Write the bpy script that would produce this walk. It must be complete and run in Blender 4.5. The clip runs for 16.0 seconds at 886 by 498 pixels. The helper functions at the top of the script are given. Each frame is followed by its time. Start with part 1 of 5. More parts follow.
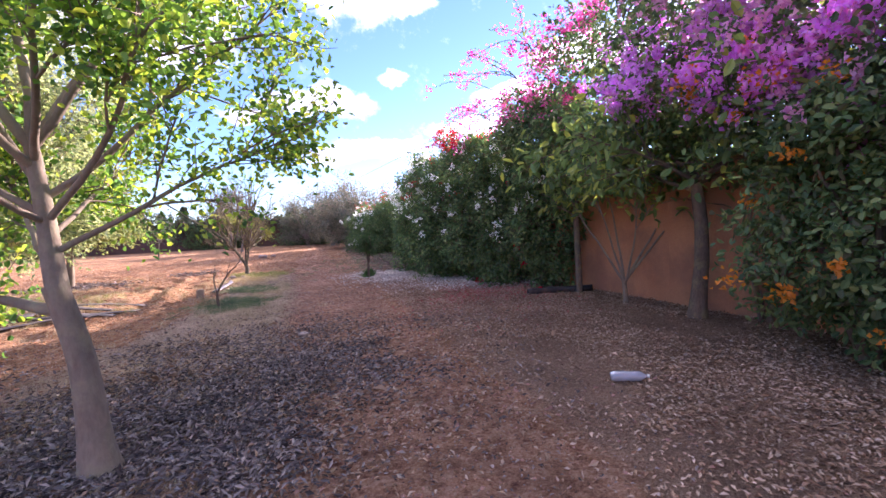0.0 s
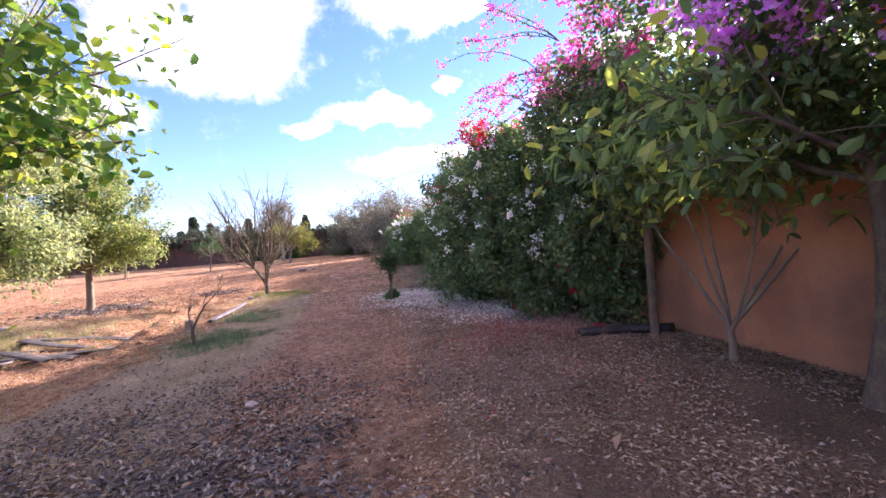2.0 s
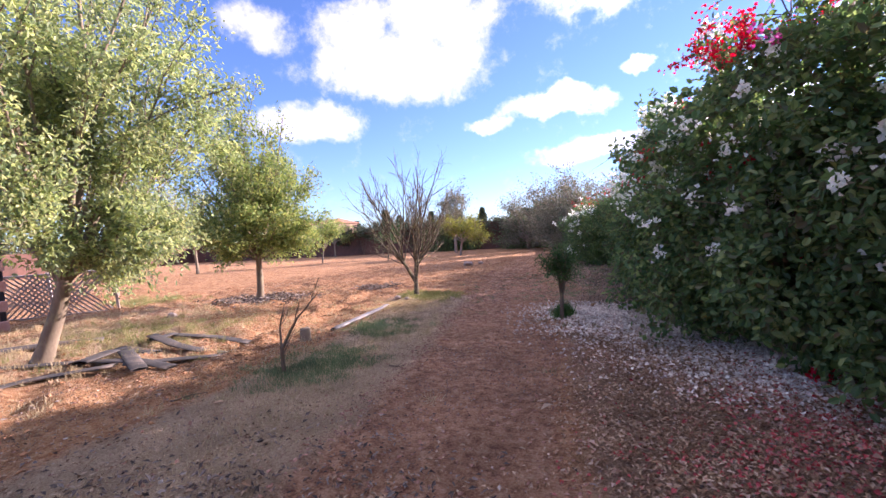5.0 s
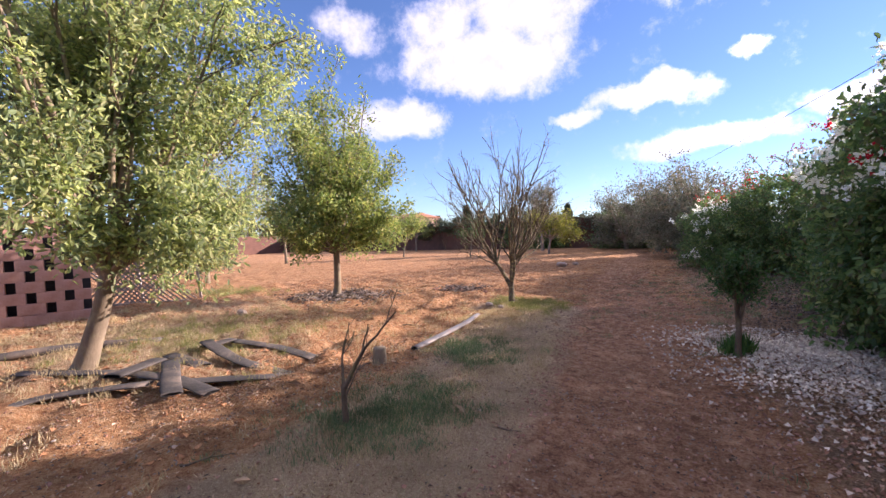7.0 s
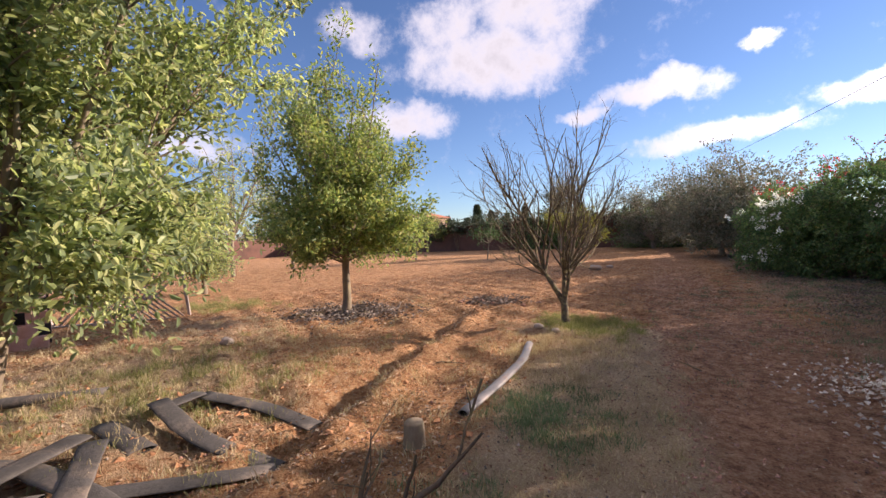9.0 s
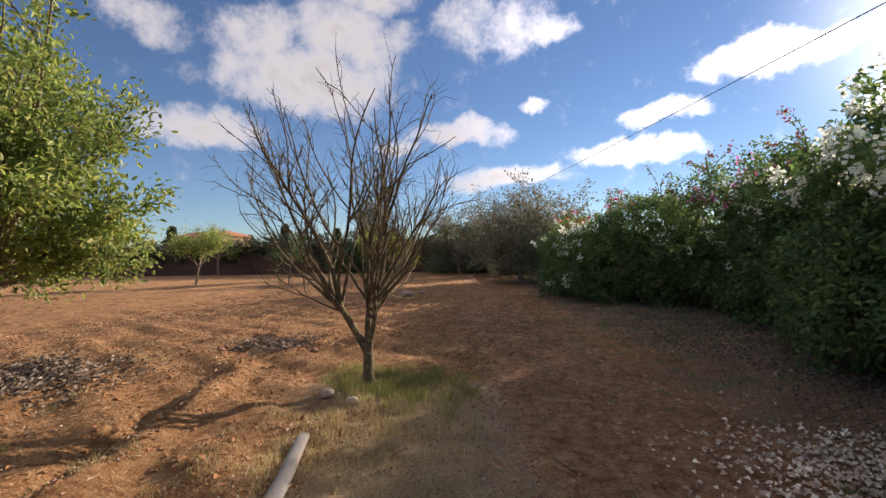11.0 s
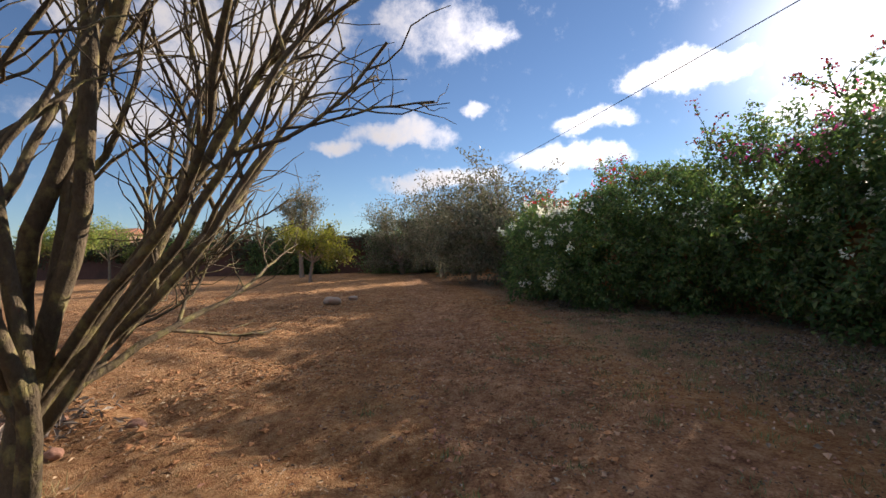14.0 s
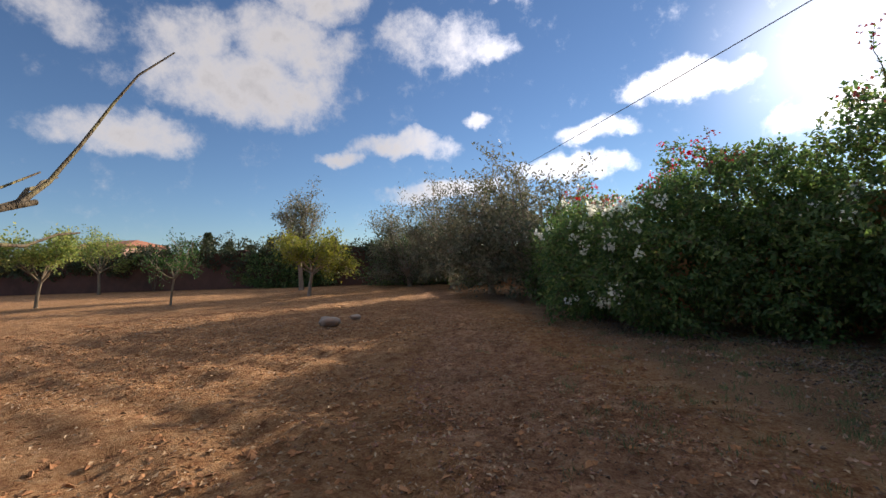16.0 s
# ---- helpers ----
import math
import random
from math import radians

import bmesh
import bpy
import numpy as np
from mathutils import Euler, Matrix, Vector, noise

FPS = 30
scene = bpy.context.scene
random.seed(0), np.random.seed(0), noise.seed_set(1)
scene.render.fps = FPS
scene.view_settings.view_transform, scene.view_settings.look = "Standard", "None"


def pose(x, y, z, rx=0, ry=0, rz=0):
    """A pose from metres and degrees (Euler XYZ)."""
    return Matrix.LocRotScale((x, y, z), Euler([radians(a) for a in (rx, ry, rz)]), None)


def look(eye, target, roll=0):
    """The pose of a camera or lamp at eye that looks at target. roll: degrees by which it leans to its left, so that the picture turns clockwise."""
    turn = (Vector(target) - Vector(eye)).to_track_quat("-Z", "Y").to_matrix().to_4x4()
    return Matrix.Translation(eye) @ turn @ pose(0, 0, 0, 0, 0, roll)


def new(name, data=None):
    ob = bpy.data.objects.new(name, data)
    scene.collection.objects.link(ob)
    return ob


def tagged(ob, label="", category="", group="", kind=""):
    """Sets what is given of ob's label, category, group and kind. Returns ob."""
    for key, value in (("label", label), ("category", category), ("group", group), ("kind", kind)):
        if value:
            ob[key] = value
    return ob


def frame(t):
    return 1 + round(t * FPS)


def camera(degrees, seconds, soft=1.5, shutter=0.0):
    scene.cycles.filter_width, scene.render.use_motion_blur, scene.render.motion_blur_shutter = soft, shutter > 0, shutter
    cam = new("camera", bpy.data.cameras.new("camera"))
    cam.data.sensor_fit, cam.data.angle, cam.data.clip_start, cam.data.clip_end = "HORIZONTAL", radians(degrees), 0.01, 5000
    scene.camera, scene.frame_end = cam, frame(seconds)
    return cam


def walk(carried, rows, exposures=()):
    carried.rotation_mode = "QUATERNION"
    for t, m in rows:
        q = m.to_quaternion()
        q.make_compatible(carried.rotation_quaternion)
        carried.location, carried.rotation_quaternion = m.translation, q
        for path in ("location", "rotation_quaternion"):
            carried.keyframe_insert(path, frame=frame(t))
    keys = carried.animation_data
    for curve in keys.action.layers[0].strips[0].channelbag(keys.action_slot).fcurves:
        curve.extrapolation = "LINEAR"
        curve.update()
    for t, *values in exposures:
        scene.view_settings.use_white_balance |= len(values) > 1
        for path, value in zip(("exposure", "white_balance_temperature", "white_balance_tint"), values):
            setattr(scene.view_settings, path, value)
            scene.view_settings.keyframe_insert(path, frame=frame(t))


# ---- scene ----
cam = camera(91.6, 16.0)
PATH = [
    (0, (-0.049, -0.012, 1.551), (-0.039, 1.984, 1.429), -3.2),
    (0.5, (0.235, 0.585, 1.56), (0.265, 2.581, 1.427), -6.2),
    (1, (0.402, 1.116, 1.638), (0.45, 3.11, 1.497), -6.1),
    (1.5, (0.475, 1.61, 1.684), (0.515, 3.607, 1.569), -2.1),
    (2, (0.537, 2.076, 1.686), (0.286, 4.059, 1.602), -4.7),
    (2.5, (0.452, 2.613, 1.667), (0.086, 4.578, 1.586), -4.2),
    (3, (0.374, 3.033, 1.732), (-0.028, 4.99, 1.652), -4.2),
    (3.5, (0.328, 3.515, 1.726), (-0.298, 5.414, 1.664), -5.0),
    (4, (0.17, 4.016, 1.647), (-0.584, 5.868, 1.588), -5.1),
    (4.5, (0.059, 4.502, 1.674), (-0.758, 6.326, 1.605), -4.8),
    (4.7, (0.003, 4.734, 1.651), (-0.938, 6.498, 1.594), -4.6),
    (6.8, (-1.346, 6.28, 1.709), (-2.501, 7.912, 1.651), -2.3),
    (7, (-1.493, 6.386, 1.674), (-2.8, 7.899, 1.618), -2.4),
    (7.5, (-1.924, 6.621, 1.681), (-3.543, 7.796, 1.646), -2.3),
    (8, (-2.636, 6.732, 1.69), (-4.317, 7.817, 1.651), -8.1),
    (8.5, (-2.934, 7.078, 1.697), (-4.533, 8.279, 1.649), -6.0),
    (9, (-3.133, 7.565, 1.781), (-4.469, 9.051, 1.728), -3.2),
    (9.5, (-3.381, 8.075, 1.755), (-4.477, 9.748, 1.722), -2.6),
    (10, (-3.621, 8.709, 1.682), (-4.415, 10.544, 1.673), -2.1),
    (10.2, (-3.713, 8.933, 1.7), (-4.451, 10.792, 1.697), -1.9),
    (12.3, (-5.022, 11.921, 1.425), (-5.536, 13.853, 1.472), -1.9),
    (12.5, (-5.054, 12.15, 1.4), (-5.573, 14.081, 1.443), -2.0),
    (13, (-5.125, 12.699, 1.475), (-5.613, 14.639, 1.502), -2.4),
    (13.5, (-5.265, 13.249, 1.426), (-5.633, 15.214, 1.441), -0.5),
    (14, (-5.317, 13.815, 1.394), (-5.655, 15.787, 1.415), -1.8),
    (14.5, (-5.463, 14.395, 1.419), (-5.785, 16.369, 1.452), -1.0),
    (15, (-5.626, 14.906, 1.432), (-5.955, 16.878, 1.481), -0.4),
    (15.5, (-5.779, 15.399, 1.393), (-6.131, 17.366, 1.457), -1.2),
    (16, (-6.074, 15.876, 1.384), (-6.428, 17.843, 1.454), -2.2),
]
EXPOSURES = [(0.0, 2.12, 5750, 43), (3.5, 2.02, 5750, 43), (7.0, 1.46, 6100, 34), (8.5, 1.32, 6350, 30), (10.0, 0.68, 6600, 21), (12.5, 0.72, 6750, 18), (14.5, 0.72, 6700, 16), (16.0, 0.56, 6550, 15)]
SKY_STRENGTH, SKY_DUST, SUN_POWER = 0.078, 0.06, 5.0
SKY_TINT = (0.63, 0.79, 0.97, 1)
CLOUD_LIGHT = (6.8, 6.7, 6.7)
HAZE_LIGHT = (9.0, 8.8, 8.2)
walk(cam, [(t, look(eye, target, roll)) for t, eye, target, roll in PATH], EXPOSURES)

# ---------------------------------------------------------------- world and sun
SUN_YAW, SUN_EL = -34.4, 19.7


def way(yaw, el):
    """The direction at a bearing (degrees to the left of +y) and a height above the horizon."""
    a, e = radians(yaw), radians(el)
    return Vector((-math.sin(a) * math.cos(e), math.cos(a) * math.cos(e), math.sin(e)))


def nodes_of(tree):
    tree.nodes.clear()

    def add(kind, **settings):
        n = tree.nodes.new(kind)
        for key, value in settings.items():
            if key.startswith("in_"):
                n.inputs[int(key[3:])].default_value = value
            elif key == "op":
                n.operation = value
            elif key == "blend":
                n.data_type, n.blend_type = "RGBA", value
            elif key == "space":
                n.noise_dimensions = value
        return n
    return add, tree.links.new


# clouds: bearing, height above the horizon, half width, half height, weight (degrees)
CLOUDS = [
    (34.0, 22.0, 13.0, 5.2, 1.0), (29.2, 26.5, 9.0, 4.5, 0.9), (40.0, 25.5, 7.5, 3.5, 0.75), (51.5, 25.0, 5.0, 2.6, 0.5),
    (46.5, 15.3, 8.5, 2.6, 0.95), (14.7, 15.4, 7.5, 1.9, 0.95), (23.2, 14.2, 3.2, 1.2, 0.8), (9.7, 9.6, 11.0, 1.7, 0.85),
    (5.5, 18.3, 1.9, 1.2, 0.85), (-20.5, 19.5, 7.5, 2.2, 1.0), (-10.0, 15.6, 5.5, 1.5, 0.85), (-7.0, 11.4, 8.0, 1.9, 0.85),
    (-34.5, 13.4, 8.0, 2.4, 0.95), (9.7, 28.0, 8.0, 3.2, 0.6), (25.7, 31.5, 6.0, 2.6, 0.8), (2.7, 26.8, 4.0, 2.0, 0.55),
    (-43.5, 22.0, 9.0, 4.0, 0.8), (75.0, 12.0, 12.0, 2.0, 0.7), (-2.5, 34.0, 7.0, 3.0, 0.55), (-23.5, 42.0, 10.0, 6.0, 0.6),
    (110.0, 20.0, 14.0, 5.0, 0.9), (160.0, 25.0, 14.0, 6.0, 0.9), (-120.0, 24.0, 14.0, 6.0, 0.9), (20.7, 60.0, 16.0, 9.0, 0.8),
]

world = bpy.data.worlds.new("sky")
scene.world = world
world.use_nodes = True
add, link = nodes_of(world.node_tree)
sky = add("ShaderNodeTexSky")
sky.sky_type = "NISHITA"
sky.sun_disc = False
sky.sun_elevation, sky.sun_rotation = radians(SUN_EL), radians(-SUN_YAW)
sky.altitude, sky.air_density, sky.dust_density, sky.ozone_density = 500, 1.0, SKY_DUST, 1.3
coord = add("ShaderNodeTexCoord")
wob = add("ShaderNodeTexNoise", in_2=7.0, in_3=6.0, in_4=0.62)
link(coord.outputs["Generated"], wob.inputs[0])
shift = add("ShaderNodeVectorMath", op="MULTIPLY_ADD")
shift.inputs[1].default_value, shift.inputs[2].default_value = (0.13, 0.13, 0.10), (-0.065, -0.065, -0.05)
link(wob.outputs["Color"], shift.inputs[0])
place = add("ShaderNodeVectorMath", op="ADD")
link(coord.outputs["Generated"], place.inputs[0])
link(shift.outputs[0], place.inputs[1])
mask = None
for yaw, el, a, b, weight in CLOUDS:
    ahead = way(yaw, el)
    right = Vector((0, 0, 1)).cross(ahead).normalized()
    up = ahead.cross(right)
    u = add("ShaderNodeVectorMath", op="DOT_PRODUCT")
    v = add("ShaderNodeVectorMath", op="DOT_PRODUCT")
    u.inputs[1].default_value = right / math.sin(radians(a))
    v.inputs[1].default_value = up / math.sin(radians(b))
    link(place.outputs[0], u.inputs[0])
    link(place.outputs[0], v.inputs[0])
    uu = add("ShaderNodeMath", op="MULTIPLY")
    link(u.outputs["Value"], uu.inputs[0])
    link(u.outputs["Value"], uu.inputs[1])
    vv = add("ShaderNodeMath", op="MULTIPLY_ADD")
    link(v.outputs["Value"], vv.inputs[0])
    link(v.outputs["Value"], vv.inputs[1])
    link(uu.outputs[0], vv.inputs[2])
    fall = add("ShaderNodeMath", op="MULTIPLY_ADD", in_1=-weight, in_2=weight)
    link(vv.outputs[0], fall.inputs[0])
    if mask is None:
        mask = fall
    else:
        both = add("ShaderNodeMath", op="MAXIMUM")
        link(mask.outputs[0], both.inputs[0])
        link(fall.outputs[0], both.inputs[1])
        mask = both
puff = add("ShaderNodeTexNoise", in_2=16.0, in_3=8.0, in_4=0.68)
link(coord.outputs["Generated"], puff.inputs[0])
rough_edge = add("ShaderNodeMath", op="MULTIPLY_ADD", in_1=2.0, in_2=-1.08)
link(puff.outputs[0], rough_edge.inputs[0])
# broken cloud overhead, out of view, added to brighten the shaded ground
parts = add("ShaderNodeSeparateXYZ")
link(coord.outputs["Generated"], parts.inputs[0])
overhead = add("ShaderNodeMapRange", in_1=0.56, in_2=0.82, in_3=-0.2, in_4=0.75)
link(parts.outputs[2], overhead.inputs[0])
both = add("ShaderNodeMath", op="MAXIMUM")
link(mask.outputs[0], both.inputs[0])
link(overhead.outputs[0], both.inputs[1])
mask = both
total = add("ShaderNodeMath", op="ADD")
link(mask.outputs[0], total.inputs[0])
link(rough_edge.outputs[0], total.inputs[1])
cover = add("ShaderNodeMapRange")
cover.interpolation_type = "SMOOTHSTEP"
cover.inputs[1].default_value, cover.inputs[2].default_value, cover.inputs[4].default_value = -0.18, 0.95, 0.96
link(total.outputs[0], cover.inputs[0])
# light of the clouds: whiter at their edges, greyer in the thick middle, brighter towards the sun
thick = add("ShaderNodeMapRange", in_1=0.3, in_2=1.3, in_3=1.0, in_4=0.66)
link(total.outputs[0], thick.inputs[0])
near_sun = add("ShaderNodeVectorMath", op="DOT_PRODUCT")
near_sun.inputs[1].default_value = way(SUN_YAW, SUN_EL)
link(coord.outputs["Generated"], near_sun.inputs[0])
glow = add("ShaderNodeMapRange", in_1=0.6, in_2=0.99, in_3=1.0, in_4=2.6)
glow.interpolation_type = "SMOOTHSTEP"
link(near_sun.outputs["Value"], glow.inputs[0])
lit = add("ShaderNodeMath", op="MULTIPLY")
link(thick.outputs[0], lit.inputs[0])
link(glow.outputs[0], lit.inputs[1])
cloud_light = add("ShaderNodeVectorMath", op="SCALE")
cloud_light.inputs[0].default_value = CLOUD_LIGHT
link(lit.outputs[0], cloud_light.inputs["Scale"])
# the bright aureole of haze round the sun
aureole = add("ShaderNodeMapRange", in_1=0.9, in_2=1.0, in_3=0.0, in_4=1.0)
aureole.clamp = True
link(near_sun.outputs["Value"], aureole.inputs[0])
power = add("ShaderNodeMath", op="POWER", in_1=9.0)
link(aureole.outputs[0], power.inputs[0])
haze = add("ShaderNodeVectorMath", op="SCALE")
haze.inputs[0].default_value = HAZE_LIGHT
link(power.outputs[0], haze.inputs["Scale"])
tint = add("ShaderNodeMix", blend="MULTIPLY", in_0=1.0)
link(sky.outputs[0], tint.inputs[6])
tint.inputs[7].default_value = SKY_TINT
mixed = add("ShaderNodeMix", blend="MIX")
link(cover.outputs[0], mixed.inputs[0])
link(tint.outputs[2], mixed.inputs[6])
link(cloud_light.outputs[0], mixed.inputs[7])
sumup = add("ShaderNodeVectorMath", op="ADD")
link(mixed.outputs[2], sumup.inputs[0])
link(haze.outputs[0], sumup.inputs[1])
backdrop_light = add("ShaderNodeBackground", in_1=SKY_STRENGTH)
link(sumup.outputs[0], backdrop_light.inputs[0])
out = add("ShaderNodeOutputWorld")
link(backdrop_light.outputs[0], out.inputs[0])

sun = new("sun", bpy.data.lights.new("sun", "SUN"))
sun.data.energy, sun.data.angle, sun.data.color = SUN_POWER, radians(0.6), (1.0, 0.87, 0.68)
sun.matrix_basis = look(way(SUN_YAW, SUN_EL) * 60, (0, 0, 0))

# ---------------------------------------------------------------- materials


def material(name):
    m = bpy.data.materials.new(name)
    m.use_nodes = True
    add, link = nodes_of(m.node_tree)
    out = add("ShaderNodeOutputMaterial")
    return m, add, link, out


def ramp(add, stops):
    r = add("ShaderNodeValToRGB")
    el = r.color_ramp.elements
    while len(el) < len(stops):
        el.new(0.5)
    for e, (p, c) in zip(el, stops):
        e.position, e.color = p, (*c, 1)
    return r


def surface(name, low, high, rough=0.8, scale=6.0, fine=60.0, bump=0.3, stain=None, stain_scale=1.2, stretch=(1, 1, 1), stain_from=0.5):
    """A solid surface with two scales of variation, fine relief and stains."""
    m, add, link, out = material(name)
    c = add("ShaderNodeTexCoord")
    mp = add("ShaderNodeMapping")
    mp.inputs["Scale"].default_value = stretch
    link(c.outputs["Object"], mp.inputs[0])
    a = add("ShaderNodeTexNoise", in_2=scale, in_3=5.0, in_4=0.6)
    b = add("ShaderNodeTexNoise", in_2=fine, in_3=4.0, in_4=0.7)
    for n in (a, b):
        link(mp.outputs[0], n.inputs[0])
    mixv = add("ShaderNodeMath", op="MULTIPLY_ADD", in_1=0.45)
    link(b.outputs[0], mixv.inputs[0])
    half = add("ShaderNodeMath", op="MULTIPLY", in_1=0.55)
    link(a.outputs[0], half.inputs[0])
    link(half.outputs[0], mixv.inputs[2])
    r = ramp(add, [(0.32, low), (0.68, high)])
    link(mixv.outputs[0], r.inputs[0])
    colour = r.outputs[0]
    if stain:
        s = add("ShaderNodeTexNoise", in_2=stain_scale, in_3=6.0, in_4=0.65)
        link(c.outputs["Object"], s.inputs[0])
        sr = add("ShaderNodeMapRange", in_1=stain_from, in_2=stain_from + 0.18, in_3=0.0, in_4=0.75)
        link(s.outputs[0], sr.inputs[0])
        mx = add("ShaderNodeMix", blend="MIX")
        link(sr.outputs[0], mx.inputs[0])
        link(colour, mx.inputs[6])
        mx.inputs[7].default_value = (*stain, 1)
        colour = mx.outputs[2]
    p = add("ShaderNodeBsdfPrincipled")
    link(colour, p.inputs["Base Color"])
    p.inputs["Roughness"].default_value = rough
    p.inputs["Specular IOR Level"].default_value = 0.3
    bp = add("ShaderNodeBump", in_0=bump, in_1=0.02)
    link(mixv.outputs[0], bp.inputs["Height"])
    link(bp.outputs[0], p.inputs["Normal"])
    link(p.outputs[0], out.inputs[0])
    return m


def leafy(name, colours, glow=0.4, rough=0.5, gloss=0.35):
    """Thin leaves or petals: each its own shade, light passing through."""
    m, add, link, out = material(name)
    g = add("ShaderNodeNewGeometry")
    n = len(colours)
    r = ramp(add, [(i / max(1, n - 1), c) for i, c in enumerate(colours)])
    link(g.outputs["Random Per Island"], r.inputs[0])
    c = add("ShaderNodeTexCoord")
    t = add("ShaderNodeTexNoise", in_2=1.3, in_3=3.0)
    link(c.outputs["Object"], t.inputs[0])
    mr = add("ShaderNodeMapRange", in_1=0.3, in_2=0.7, in_3=0.72, in_4=1.25)
    link(t.outputs[0], mr.inputs[0])
    hs = add("ShaderNodeHueSaturation")
    link(r.outputs[0], hs.inputs["Color"])
    link(mr.outputs[0], hs.inputs["Value"])
    p = add("ShaderNodeBsdfPrincipled")
    p.inputs["Roughness"].default_value = rough
    p.inputs["Specular IOR Level"].default_value = gloss
    link(hs.outputs[0], p.inputs["Base Color"])
    tr = add("ShaderNodeBsdfTranslucent")
    bright = add("ShaderNodeHueSaturation")
    bright.inputs["Saturation"].default_value = 1.15
    bright.inputs["Value"].default_value = 1.5
    link(hs.outputs[0], bright.inputs["Color"])
    link(bright.outputs[0], tr.inputs[0])
    mx = add("ShaderNodeMixShader", in_0=glow)
    link(p.outputs[0], mx.inputs[1])
    link(tr.outputs[0], mx.inputs[2])
    link(mx.outputs[0], out.inputs[0])
    return m


def ground_material():
    m, add, link, out = material("red_earth")
    c = add("ShaderNodeTexCoord")

    def noise_at(scale, detail=6.0, rough=0.6):
        n = add("ShaderNodeTexNoise", in_2=scale, in_3=detail, in_4=rough)
        link(c.outputs["Object"], n.inputs[0])
        return n.outputs[0]

    def attr(name):
        a = add("ShaderNodeAttribute")
        a.attribute_name = name
        return a.outputs["Fac"]

    def mix(fac, a, b):
        x = add("ShaderNodeMix", blend="MIX")
        link(fac, x.inputs[0])
        link(a, x.inputs[6])
        link(b, x.inputs[7])
        return x.outputs[2]

    def soften(fac, n, amount=0.7):
        s = add("ShaderNodeMath", op="MULTIPLY_ADD", in_1=amount)
        link(n, s.inputs[0])
        link(fac, s.inputs[2])
        r = add("ShaderNodeMapRange", in_1=0.62, in_2=1.05)
        link(s.outputs[0], r.inputs[0])
        return r.outputs[0]

    n1, n2, n3, n4 = noise_at(1.6), noise_at(9.0), noise_at(45.0, 5.0, 0.7), noise_at(160.0, 3.0, 0.7)
    earth = ramp(add, [(0.38, (0.235, 0.098, 0.045)), (0.5, (0.455, 0.245, 0.115)), (0.62, (0.62, 0.40, 0.22))])
    trail = ramp(add, [(0.38, (0.17, 0.078, 0.048)), (0.5, (0.43, 0.235, 0.13)), (0.63, (0.63, 0.42, 0.27))])
    straw = ramp(add, [(0.36, (0.25, 0.16, 0.11)), (0.5, (0.48, 0.355, 0.22)), (0.64, (0.65, 0.53, 0.36))])
    humus = ramp(add, [(0.37, (0.13, 0.08, 0.055)), (0.5, (0.35, 0.225, 0.135)), (0.64, (0.54, 0.405, 0.27))])
    for r, n in ((earth, n2), (trail, n2), (straw, n3), (humus, n3)):
        s = add("ShaderNodeMath", op="MULTIPLY_ADD", in_1=0.5)
        link(n4 if n is n3 else n3, s.inputs[0])
        h = add("ShaderNodeMath", op="MULTIPLY", in_1=0.5)
        link(n, h.inputs[0])
        link(h.outputs[0], s.inputs[2])
        link(s.outputs[0], r.inputs[0])
    colour = mix(soften(attr("straw"), n2), earth.outputs[0], straw.outputs[0])
    colour = mix(soften(attr("litter"), n2), colour, humus.outputs[0])
    colour = mix(soften(attr("trail"), n1, 0.6), colour, trail.outputs[0])
    patch = add("ShaderNodeMapRange", in_1=0.33, in_2=0.68, in_3=0.74, in_4=1.22)
    link(n1, patch.inputs[0])
    hs = add("ShaderNodeHueSaturation")
    link(patch.outputs[0], hs.inputs["Value"])
    link(colour, hs.inputs["Color"])
    p = add("ShaderNodeBsdfPrincipled")
    p.inputs["Roughness"].default_value = 0.95
    p.inputs["Specular IOR Level"].default_value = 0.15
    link(hs.outputs[0], p.inputs["Base Color"])
    s = add("ShaderNodeMath", op="MULTIPLY_ADD", in_1=0.5)
    link(n4, s.inputs[0])
    link(n3, s.inputs[2])
    bp = add("ShaderNodeBump", in_0=1.0, in_1=0.07)
    link(s.outputs[0], bp.inputs["Height"])
    link(bp.outputs[0], p.inputs["Normal"])
    link(p.outputs[0], out.inputs[0])
    return m


EARTH = ground_material()
CLOD = surface("clod", (0.22, 0.092, 0.042), (0.46, 0.245, 0.12), 0.95, 3.0, 50.0, 0.6)
CLOD_TRAIL = surface("trail_crumb", (0.20, 0.098, 0.068), (0.42, 0.24, 0.175), 0.95, 3.0, 50.0, 0.6)
STONE = surface("stone", (0.27, 0.215, 0.17), (0.45, 0.385, 0.32), 0.9, 5.0, 40.0, 0.5, (0.36, 0.18, 0.10))
BARK_PALE = surface("pale_bark", (0.15, 0.115, 0.078), (0.28, 0.225, 0.155), 0.85, 5.0, 45.0, 0.5, (0.30, 0.27, 0.15), 4.0, (1, 1, 0.35))
BARK_DARK = surface("dark_bark", (0.08, 0.058, 0.04), (0.20, 0.15, 0.105), 0.9, 6.0, 50.0, 0.8, (0.26, 0.23, 0.10), 5.0, (1, 1, 0.3))
BARK_LICHEN = surface("lichen_bark", (0.065, 0.048, 0.032), (0.19, 0.15, 0.10), 0.9, 9.0, 70.0, 1.2, (0.36, 0.32, 0.13), 14.0, (1, 1, 0.55))
BARK_FAR = surface("far_bark", (0.20, 0.15, 0.11), (0.38, 0.30, 0.23), 0.9, 5.0, 30.0, 0.4)
